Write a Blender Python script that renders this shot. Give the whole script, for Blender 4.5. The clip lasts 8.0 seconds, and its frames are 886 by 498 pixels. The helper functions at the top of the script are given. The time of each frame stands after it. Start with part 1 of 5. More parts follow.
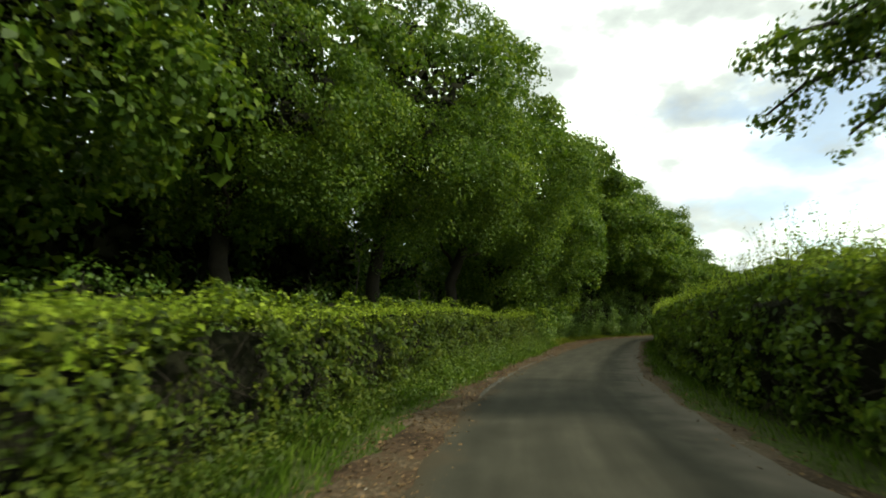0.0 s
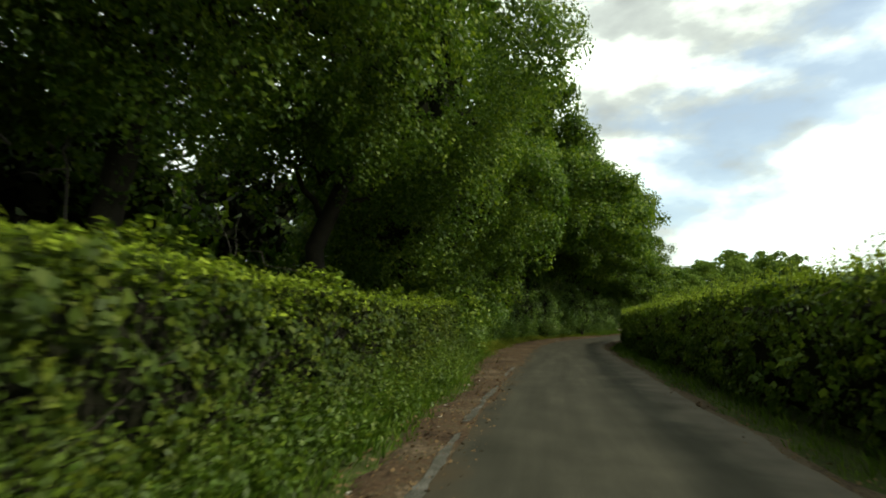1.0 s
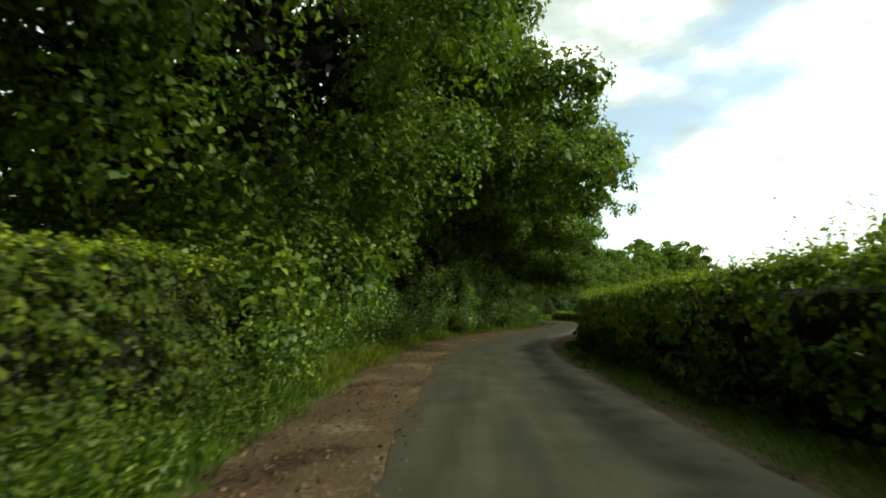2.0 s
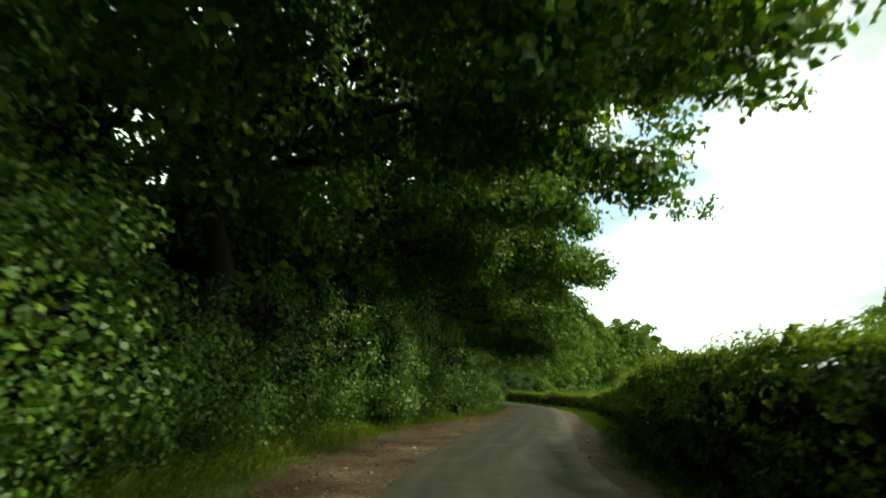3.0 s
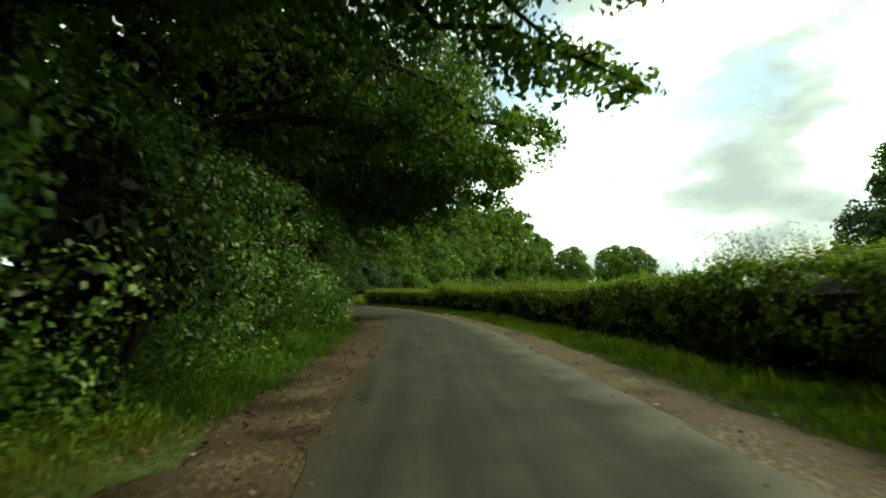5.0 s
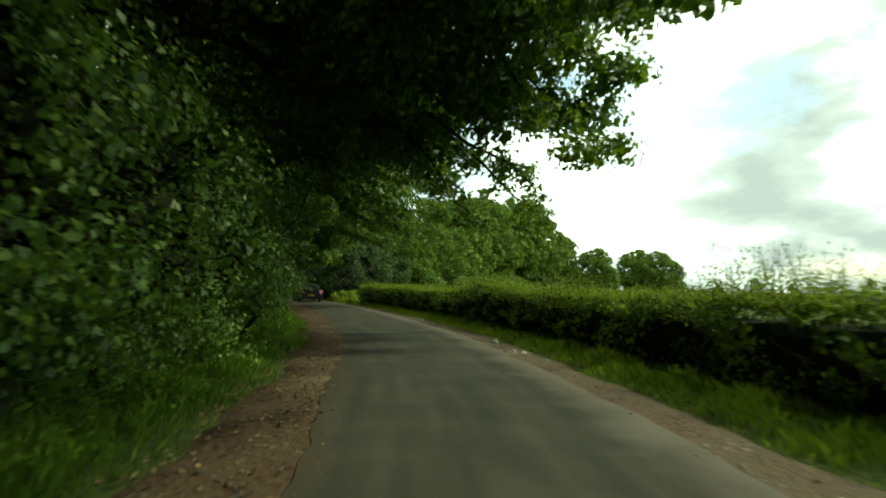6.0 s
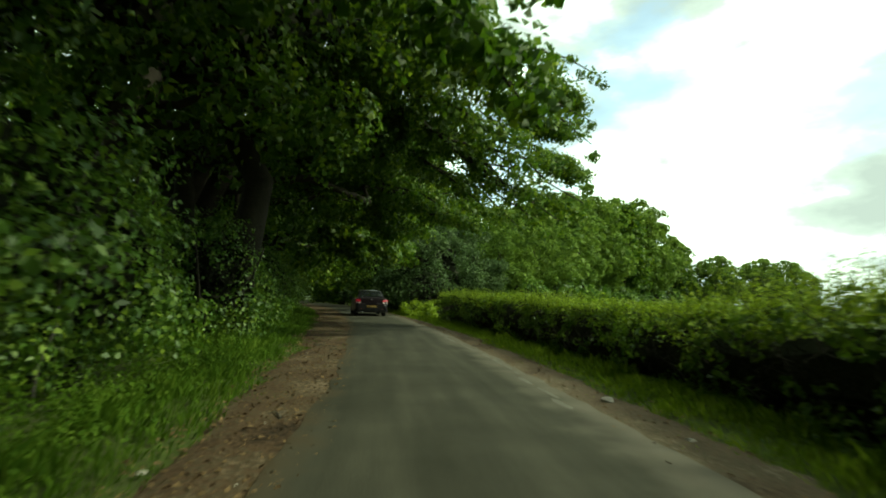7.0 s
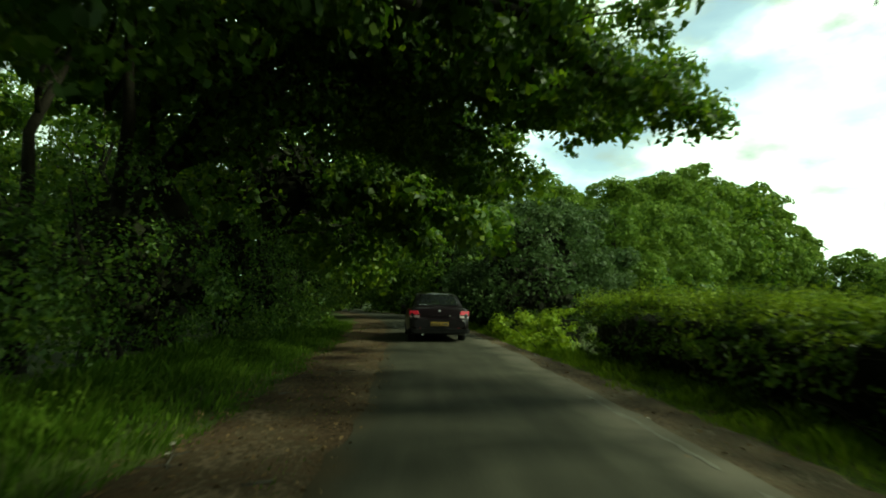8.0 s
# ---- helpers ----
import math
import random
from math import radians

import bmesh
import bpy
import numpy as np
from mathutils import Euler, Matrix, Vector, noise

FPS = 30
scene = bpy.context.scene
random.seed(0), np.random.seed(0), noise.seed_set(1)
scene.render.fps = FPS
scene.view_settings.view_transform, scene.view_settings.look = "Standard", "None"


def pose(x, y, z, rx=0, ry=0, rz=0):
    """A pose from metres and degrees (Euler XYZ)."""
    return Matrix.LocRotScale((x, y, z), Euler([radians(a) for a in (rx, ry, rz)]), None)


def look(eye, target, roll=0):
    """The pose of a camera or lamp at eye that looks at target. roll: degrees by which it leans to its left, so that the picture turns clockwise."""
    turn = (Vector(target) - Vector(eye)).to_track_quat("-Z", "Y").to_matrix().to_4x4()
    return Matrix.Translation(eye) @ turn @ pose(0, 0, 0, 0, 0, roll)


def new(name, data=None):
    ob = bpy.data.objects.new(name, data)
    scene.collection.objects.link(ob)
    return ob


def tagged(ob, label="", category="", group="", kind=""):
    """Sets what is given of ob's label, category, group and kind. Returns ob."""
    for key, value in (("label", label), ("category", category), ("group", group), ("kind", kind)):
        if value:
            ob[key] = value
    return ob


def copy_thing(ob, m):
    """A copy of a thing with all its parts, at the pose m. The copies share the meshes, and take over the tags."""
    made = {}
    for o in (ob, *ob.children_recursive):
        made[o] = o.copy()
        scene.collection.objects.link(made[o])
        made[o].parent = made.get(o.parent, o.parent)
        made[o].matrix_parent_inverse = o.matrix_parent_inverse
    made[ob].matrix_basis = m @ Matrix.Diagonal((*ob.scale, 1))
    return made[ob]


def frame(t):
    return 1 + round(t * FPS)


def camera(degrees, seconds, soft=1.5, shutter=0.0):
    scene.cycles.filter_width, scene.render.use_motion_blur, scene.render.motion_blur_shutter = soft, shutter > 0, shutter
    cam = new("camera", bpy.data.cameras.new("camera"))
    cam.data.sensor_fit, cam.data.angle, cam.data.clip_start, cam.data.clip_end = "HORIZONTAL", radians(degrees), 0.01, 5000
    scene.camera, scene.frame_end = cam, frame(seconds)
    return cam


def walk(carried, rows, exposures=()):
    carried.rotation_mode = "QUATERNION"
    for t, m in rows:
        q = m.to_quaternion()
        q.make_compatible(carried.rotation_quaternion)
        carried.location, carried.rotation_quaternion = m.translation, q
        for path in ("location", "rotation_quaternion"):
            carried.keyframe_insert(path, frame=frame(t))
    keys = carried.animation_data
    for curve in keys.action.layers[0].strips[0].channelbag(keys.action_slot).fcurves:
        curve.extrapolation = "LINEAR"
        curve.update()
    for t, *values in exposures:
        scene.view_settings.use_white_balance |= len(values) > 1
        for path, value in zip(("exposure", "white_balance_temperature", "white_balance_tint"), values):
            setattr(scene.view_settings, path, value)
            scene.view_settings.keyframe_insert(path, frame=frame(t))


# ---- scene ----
cam = camera(78.9, 8.0, soft=1.8, shutter=0.14)
PATH = [
    (0.0, (0.00, 0.00, 1.25, 98.03, 0.31, -0.00)),
    (0.4, (0.55, 5.05, 1.25, 97.07, -1.01, -2.51)),
    (0.5, (0.75, 6.30, 1.25, 98.04, -0.69, -3.52)),
    (0.9, (1.77, 11.29, 1.25, 97.58, -0.74, -7.12)),
    (1.0, (2.09, 12.52, 1.25, 97.59, -0.67, -8.27)),
    (1.1, (2.43, 13.73, 1.25, 97.35, -0.48, -9.54)),
    (1.2, (2.80, 14.93, 1.25, 96.63, -0.50, -10.95)),
    (1.3, (3.19, 16.12, 1.25, 96.13, -0.78, -12.57)),
    (1.4, (3.57, 17.31, 1.25, 95.62, -0.49, -13.72)),
    (1.5, (3.96, 18.50, 1.25, 95.32, 0.21, -14.59)),
    (1.7, (4.81, 20.86, 1.25, 94.30, 1.08, -15.91)),
    (2.8, (9.66, 34.00, 1.25, 107.59, -3.02, -22.87)),
    (3.0, (10.58, 36.39, 1.25, 104.71, -1.73, -23.87)),
    (3.2, (11.54, 38.77, 1.25, 101.57, -0.18, -25.21)),
    (3.3, (12.05, 39.94, 1.25, 100.32, 0.40, -26.04)),
    (3.4, (12.58, 41.10, 1.25, 100.03, 0.90, -26.84)),
    (3.5, (13.12, 42.25, 1.25, 99.75, 1.16, -27.59)),
    (3.6, (13.70, 43.37, 1.25, 99.80, 1.38, -28.44)),
    (3.8, (14.95, 45.59, 1.25, 101.47, 1.69, -29.99)),
    (3.9, (15.62, 46.69, 1.25, 101.66, 1.99, -30.51)),
    (4.0, (16.31, 47.79, 1.25, 101.79, 2.26, -31.05)),
    (4.3, (18.56, 51.07, 1.25, 99.81, 0.76, -33.91)),
    (4.4, (19.35, 52.15, 1.25, 99.25, 1.11, -34.96)),
    (4.5, (20.15, 53.24, 1.25, 98.01, 1.81, -35.83)),
    (4.6, (20.97, 54.32, 1.25, 96.30, 2.08, -36.81)),
    (4.7, (21.78, 55.40, 1.25, 95.05, 2.43, -37.64)),
    (5.8, (30.35, 67.69, 1.25, 94.40, -0.13, -37.78)),
    (5.9, (31.11, 68.83, 1.25, 94.56, -0.43, -37.45)),
    (6.0, (31.87, 69.98, 1.25, 94.16, -0.73, -36.92)),
    (6.1, (32.62, 71.14, 1.25, 94.31, -0.81, -36.19)),
    (6.2, (33.37, 72.31, 1.25, 94.03, -0.87, -35.34)),
    (6.3, (34.12, 73.49, 1.25, 93.84, -1.05, -34.42)),
    (6.4, (34.84, 74.69, 1.25, 93.61, -1.14, -33.33)),
    (6.5, (35.54, 75.90, 1.25, 93.50, -1.12, -32.26)),
    (6.6, (36.23, 77.13, 1.25, 93.82, -1.07, -31.29)),
    (6.8, (37.55, 79.63, 1.25, 94.71, -1.22, -29.53)),
    (6.9, (38.17, 80.91, 1.25, 94.91, -1.47, -28.69)),
    (7.0, (38.77, 82.19, 1.25, 95.01, -1.74, -27.86)),
    (7.2, (39.90, 84.81, 1.25, 94.72, -1.60, -26.27)),
    (7.5, (41.46, 88.80, 1.25, 94.84, -1.70, -24.05)),
    (7.6, (41.97, 90.14, 1.25, 94.93, -1.56, -23.57)),
    (7.7, (42.48, 91.49, 1.25, 94.68, -1.51, -23.13)),
    (7.8, (42.96, 92.84, 1.25, 94.85, -1.29, -22.35)),
    (7.9, (43.44, 94.21, 1.25, 94.96, -1.17, -21.41)),
    (8.0, (43.90, 95.57, 1.25, 95.44, -1.03, -20.20)),
]
walk(cam, [(t, pose(*p)) for t, p in PATH], [(0.0, 0.16, 7100, 1), (0.5, -0.06, 7100, 1), (1.0, -0.06, 7100, 1), (1.7, 0.07, 7100, -1), (2.8, 0.42, 7100, -12), (3.6, 0.34, 7100, -12), (4.6, 0.20, 7150, -15), (5.8, 0.16, 7200, -17), (6.5, 0.40, 7200, -18), (7.0, 0.30, 7200, -21), (7.4, 0.42, 7250, -24), (8.0, 0.03, 7300, -29)])

# ---- world and sun ----
world = bpy.data.worlds.new("sky")
scene.world = world
world.use_nodes = True
wn, wl = world.node_tree.nodes, world.node_tree.links
wn.clear()
w_out = wn.new("ShaderNodeOutputWorld")
w_bg = wn.new("ShaderNodeBackground")
w_sky = wn.new("ShaderNodeTexSky")
w_sky.sky_type, w_sky.sun_disc = "NISHITA", False
SUN_ELEV, SUN_AZ = 41.0, 114.0          # degrees; azimuth clockwise from +y
w_sky.sun_elevation, w_sky.sun_rotation = radians(SUN_ELEV), radians(SUN_AZ)
w_dim = wn.new("ShaderNodeVectorMath")
w_dim.operation = "SCALE"
w_dim.inputs["Scale"].default_value = 0.11
w_tc = wn.new("ShaderNodeTexCoord")
w_map = wn.new("ShaderNodeMapping")
w_map.inputs["Scale"].default_value = (1.0, 1.0, 2.1)
w_n1 = wn.new("ShaderNodeTexNoise")
w_n1.inputs["Scale"].default_value, w_n1.inputs["Detail"].default_value = 2.6, 7.0
w_n1.inputs["Roughness"].default_value = 0.55
w_r1 = wn.new("ShaderNodeValToRGB")
w_r1.color_ramp.interpolation = "EASE"
w_r1.color_ramp.elements[0].position, w_r1.color_ramp.elements[1].position = 0.36, 0.48
w_r1.color_ramp.elements[0].color = (0.42, 0.42, 0.42, 1)
w_n2 = wn.new("ShaderNodeTexNoise")
w_n2.inputs["Scale"].default_value, w_n2.inputs["Detail"].default_value = 4.6, 8.0
w_r2 = wn.new("ShaderNodeValToRGB")
for _p, _c in ((0.36, (0.25, 0.275, 0.292)), (0.46, (0.335, 0.37, 0.38)), (0.54, (0.60, 0.66, 0.64)), (0.63, (0.90, 0.985, 0.945))):
    _e = w_r2.color_ramp.elements.new(_p)
    _e.color = (*_c, 1)
w_r2.color_ramp.elements.remove(w_r2.color_ramp.elements[0])
w_r2.color_ramp.elements.remove(w_r2.color_ramp.elements[-1])
w_mix = wn.new("ShaderNodeMix")
w_mix.data_type = "RGBA"
wl.new(w_sky.outputs[0], w_dim.inputs[0])
wl.new(w_tc.outputs["Generated"], w_map.inputs["Vector"])
wl.new(w_map.outputs[0], w_n1.inputs["Vector"])
wl.new(w_map.outputs[0], w_n2.inputs["Vector"])
wl.new(w_n1.outputs["Fac"], w_r1.inputs["Fac"])
wl.new(w_n2.outputs["Fac"], w_r2.inputs["Fac"])
wl.new(w_r1.outputs["Color"], w_mix.inputs["Factor"])
wl.new(w_dim.outputs[0], w_mix.inputs[6])
wl.new(w_r2.outputs["Color"], w_mix.inputs[7])
wl.new(w_mix.outputs[2], w_bg.inputs["Color"])
w_bg.inputs["Strength"].default_value = 2.3
wl.new(w_bg.outputs[0], w_out.inputs["Surface"])

sun = new("sun", bpy.data.lights.new("sun", "SUN"))
sun.data.energy, sun.data.angle, sun.data.color = 4.2, radians(7), (1.0, 0.95, 0.82)
_az, _el = radians(SUN_AZ), radians(SUN_ELEV)
sun.matrix_world = look((0, 0, 40), Vector((0, 0, 40)) - Vector((math.sin(_az) * math.cos(_el), math.cos(_az) * math.cos(_el), math.sin(_el))))

# ---- the lane's line: everything stands by its way s along it and its offset d to the right ----
LINE = [(-2.60, -23.86), (-1.95, -17.89), (-1.30, -11.93), (-0.65, -5.96), (0.00, 0.00), (0.73, 5.95), (1.94, 11.83), (3.67, 17.57), (5.68, 23.23), (7.76, 28.85), (9.85, 34.48), (12.12, 40.03), (14.85, 45.37), (18.12, 50.40), (21.65, 55.25), (25.10, 60.16), (28.53, 65.08), (31.90, 70.04), (35.08, 75.14), (37.91, 80.42), (40.32, 85.92), (42.47, 91.52), (44.46, 97.18)]


def dense_line():
    pts = [np.array(p) for p in LINE]
    pts = [pts[0] + (pts[0] - pts[1]) * k for k in (6, 5, 4, 3, 2, 1)] + pts
    step = pts[-1] - pts[-2]
    turn = math.atan2(step[1], step[0])
    for k in range(12):                     # past the last bend the lane keeps on to the left
        turn += radians(1.5 if k < 5 else 3.0)
        pts.append(pts[-1] + 6.0 * np.array((math.cos(turn), math.sin(turn))))
    out = []
    for i in range(1, len(pts) - 2):
        a, b, c, e = pts[i - 1:i + 3]
        for u in np.linspace(0, 1, 12, endpoint=False):
            out.append(0.5 * (2 * b + (c - a) * u + (2 * a - 5 * b + 4 * c - e) * u * u + (3 * b - a - 3 * c + e) * u ** 3))
    return np.array(out)


CURVE = dense_line()
WAY = np.r_[0, np.cumsum(np.hypot(*np.diff(CURVE, axis=0).T))]
WAY = WAY - WAY[np.argmin((CURVE ** 2).sum(1))]
_t = np.gradient(CURVE, axis=0)
TANG = _t / np.linalg.norm(_t, axis=1)[:, None]


def lay(S, D, Z):
    """World places of arrays of way, offset and height."""
    S = np.asarray(S, float)
    x, y = np.interp(S, WAY, CURVE[:, 0]), np.interp(S, WAY, CURVE[:, 1])
    tx, ty = np.interp(S, WAY, TANG[:, 0]), np.interp(S, WAY, TANG[:, 1])
    return np.stack((x + ty * D, y - tx * D, np.broadcast_to(Z, S.shape)), -1)


def lay_dir(S, V):
    """World directions of arrays of (along, right, up) at S."""
    tx, ty = np.interp(S, WAY, TANG[:, 0]), np.interp(S, WAY, TANG[:, 1])
    return np.stack((V[:, 0] * tx + V[:, 1] * ty, V[:, 0] * ty - V[:, 1] * tx, V[:, 2]), -1)


def spot(s, d, z=0.0, turn=0.0):
    """A pose on the lane: x points to the right of it, y along it."""
    p = lay(np.array([s]), d, z)[0]
    tx, ty = np.interp(s, WAY, TANG[:, 0]), np.interp(s, WAY, TANG[:, 1])
    return pose(p[0], p[1], p[2], 0, 0, math.degrees(math.atan2(ty, tx)) - 90 + turn)


# ---- materials ----
def material(name):
    m = bpy.data.materials.new(name)
    m.use_nodes = True
    n, l = m.node_tree.nodes, m.node_tree.links
    return m, n, l, n["Principled BSDF"]


def ramp(n, stops):
    r = n.new("ShaderNodeValToRGB")
    e = r.color_ramp.elements
    while len(e) < len(stops):
        e.new(0.5)
    for k, (p, c) in enumerate(stops):
        e[k].position, e[k].color = p, (*c, 1)
    return r


def leafy(name, dark, mid, light, clear=0.4, rough=0.6, patch=0.35, shine=0.22, odd=None):
    """Leaves: each differs by itself, whole patches differ at a larger scale, and some light comes through."""
    m, n, l, b = material(name)
    geo = n.new("ShaderNodeNewGeometry")
    r = ramp(n, [(0.0, dark), (0.5, mid), (0.9, light)] + ([(0.97, odd)] if odd else []))
    tex = n.new("ShaderNodeTexNoise")
    tex.inputs["Scale"].default_value, tex.inputs["Detail"].default_value = patch, 3.0
    tc = n.new("ShaderNodeTexCoord")
    l.new(tc.outputs["Object"], tex.inputs["Vector"])
    mix = n.new("ShaderNodeMath")
    mix.operation = "MULTIPLY_ADD"
    mix.inputs[1].default_value, mix.inputs[2].default_value = 0.6, -0.1
    l.new(geo.outputs["Random Per Island"], mix.inputs[0])
    add = n.new("ShaderNodeMath")
    add.operation = "MULTIPLY_ADD"
    add.inputs[1].default_value = 0.8
    l.new(tex.outputs["Fac"], add.inputs[0])
    l.new(mix.outputs[0], add.inputs[2])
    sub = n.new("ShaderNodeMath")
    sub.operation = "ADD"
    sub.inputs[1].default_value = -0.15
    l.new(add.outputs[0], sub.inputs[0])
    l.new(sub.outputs[0], r.inputs["Fac"])
    l.new(r.outputs["Color"], b.inputs["Base Color"])
    b.inputs["Roughness"].default_value = rough
    b.inputs["Specular IOR Level"].default_value = shine
    tr = n.new("ShaderNodeBsdfTranslucent")
    l.new(r.outputs["Color"], tr.inputs["Color"])
    mx = n.new("ShaderNodeMixShader")
    mx.inputs["Fac"].default_value = clear
    l.new(b.outputs[0], mx.inputs[1])
    l.new(tr.outputs[0], mx.inputs[2])
    l.new(mx.outputs[0], n["Material Output"].inputs["Surface"])
    return m


LEAF_OAK = leafy("oak_leaves", (0.022, 0.056, 0.005), (0.070, 0.130, 0.009), (0.225, 0.30, 0.020), clear=0.46, rough=0.55, patch=0.34, shine=0.3)
LEAF_HEDGE = leafy("hedge_leaves", (0.028, 0.057, 0.0058), (0.071, 0.127, 0.0097), (0.174, 0.238, 0.0175), rough=0.5, patch=0.9, shine=0.3, odd=(0.179, 0.135, 0.0292))
# darker than LEAF_HEDGE: some of the left face's shade is in this colour
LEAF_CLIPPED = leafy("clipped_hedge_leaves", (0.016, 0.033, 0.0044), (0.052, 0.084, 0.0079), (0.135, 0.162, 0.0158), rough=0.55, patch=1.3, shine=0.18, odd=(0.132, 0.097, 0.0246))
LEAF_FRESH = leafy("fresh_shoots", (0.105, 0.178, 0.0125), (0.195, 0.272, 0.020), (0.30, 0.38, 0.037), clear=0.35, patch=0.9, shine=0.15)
LEAF_SHRUB = leafy("shrub_leaves", (0.026, 0.062, 0.0075), (0.071, 0.140, 0.0125), (0.205, 0.290, 0.031), rough=0.5, patch=0.6, shine=0.42)
LEAF_GREY = leafy("willow_leaves", (0.024, 0.045, 0.0121), (0.048, 0.079, 0.0224), (0.086, 0.124, 0.0371), patch=0.4, shine=0.15)
LEAF_FAR = leafy("far_leaves", (0.050, 0.092, 0.014), (0.112, 0.172, 0.023), (0.20, 0.272, 0.040), patch=0.16, shine=0.12)
GRASS = leafy("grass_blades", (0.036, 0.078, 0.0085), (0.078, 0.137, 0.0145), (0.155, 0.222, 0.034), clear=0.45, patch=1.2, shine=0.05)

# lime grass, lightened further in colour to offset the hedge's shade on it
GRASS_BRIGHT = leafy("bright_grass_blades", (0.085, 0.15, 0.011), (0.17, 0.25, 0.019), (0.27, 0.34, 0.038), clear=0.45, patch=1.2, shine=0.05)
GRASS_DRY = leafy("dry_grass_blades", (0.057, 0.086, 0.0092), (0.121, 0.144, 0.0161), (0.230, 0.230, 0.0403), clear=0.4, patch=1.0, shine=0.05)


def grainy(name, stops, scale, rough, bump=0.3, fine=40.0, mottle=0.5):
    m, n, l, b = material(name)
    tc = n.new("ShaderNodeTexCoord")
    t1, t2 = n.new("ShaderNodeTexNoise"), n.new("ShaderNodeTexNoise")
    t1.inputs["Scale"].default_value, t1.inputs["Detail"].default_value = scale, 6.0
    t2.inputs["Scale"].default_value, t2.inputs["Detail"].default_value = fine, 5.0
    for t in (t1, t2):
        l.new(tc.outputs["Object"], t.inputs["Vector"])
    mx = n.new("ShaderNodeMix")
    mx.inputs["Factor"].default_value = mottle
    l.new(t1.outputs["Fac"], mx.inputs[2])
    l.new(t2.outputs["Fac"], mx.inputs[3])
    r = ramp(n, stops)
    l.new(mx.outputs[0], r.inputs["Fac"])
    l.new(r.outputs["Color"], b.inputs["Base Color"])
    bp = n.new("ShaderNodeBump")
    bp.inputs["Strength"].default_value, bp.inputs["Distance"].default_value = bump, 0.02
    l.new(t2.outputs["Fac"], bp.inputs["Height"])
    l.new(bp.outputs[0], b.inputs["Normal"])
    b.inputs["Roughness"].default_value = rough
    b.inputs["Specular IOR Level"].default_value = 0.12
    return m


BARK = grainy("bark", [(0.3, (0.010, 0.009, 0.007)), (0.7, (0.034, 0.030, 0.021))], 3.0, 0.9, 0.8, 25.0)
PALE_BARK = grainy("pale_dead_wood", [(0.3, (0.05, 0.045, 0.037)), (0.7, (0.12, 0.11, 0.092))], 5.0, 0.85, 0.5, 30.0)
# near-black colour that stands for the shade inside crowns and hedges
INNER_SHADE = grainy("inner_shade", [(0.3, (0.008, 0.009, 0.005)), (0.7, (0.022, 0.024, 0.011))], 4.0, 0.95, 0.8, 20.0)
EARTH = grainy("earth", [(0.38, (0.018, 0.012, 0.007)), (0.44, (0.040, 0.025, 0.014)), (0.49, (0.070, 0.044, 0.025)), (0.53, (0.042, 0.034, 0.019)), (0.57, (0.085, 0.060, 0.037)), (0.64, (0.14, 0.105, 0.072))], 0.9, 0.95, 1.0, 14.0, 0.42)
GRIT = grainy("brown_grit", [(0.38, (0.034, 0.024, 0.014)), (0.45, (0.064, 0.045, 0.028)), (0.52, (0.098, 0.072, 0.048)), (0.56, (0.058, 0.048, 0.027)), (0.64, (0.17, 0.135, 0.098))], 0.8, 0.95, 0.9, 16.0, 0.42)
TURF = grainy("turf", [(0.3, (0.022, 0.024, 0.010)), (0.5, (0.040, 0.052, 0.014)), (0.7, (0.075, 0.11, 0.022))], 0.5, 0.95, 0.6, 12.0)
STONE = grainy("flint", [(0.3, (0.22, 0.20, 0.17)), (0.7, (0.45, 0.42, 0.37))], 14.0, 0.8, 0.4, 60.0)
LITTER = grainy("dead_leaves", [(0.3, (0.055, 0.033, 0.015)), (0.7, (0.20, 0.135, 0.07))], 9.0, 0.9, 0.3, 30.0)
PALE_ROAD = grainy("worn_pale_chippings", [(0.3, (0.065, 0.062, 0.05)), (0.7, (0.15, 0.142, 0.116))], 5.0, 0.9, 0.4, 90.0)
ROAD_PAINT = grainy("worn_white_paint", [(0.46, (0.042, 0.041, 0.032)), (0.66, (0.14, 0.135, 0.12))], 3.2, 0.8, 0.2, 60.0)


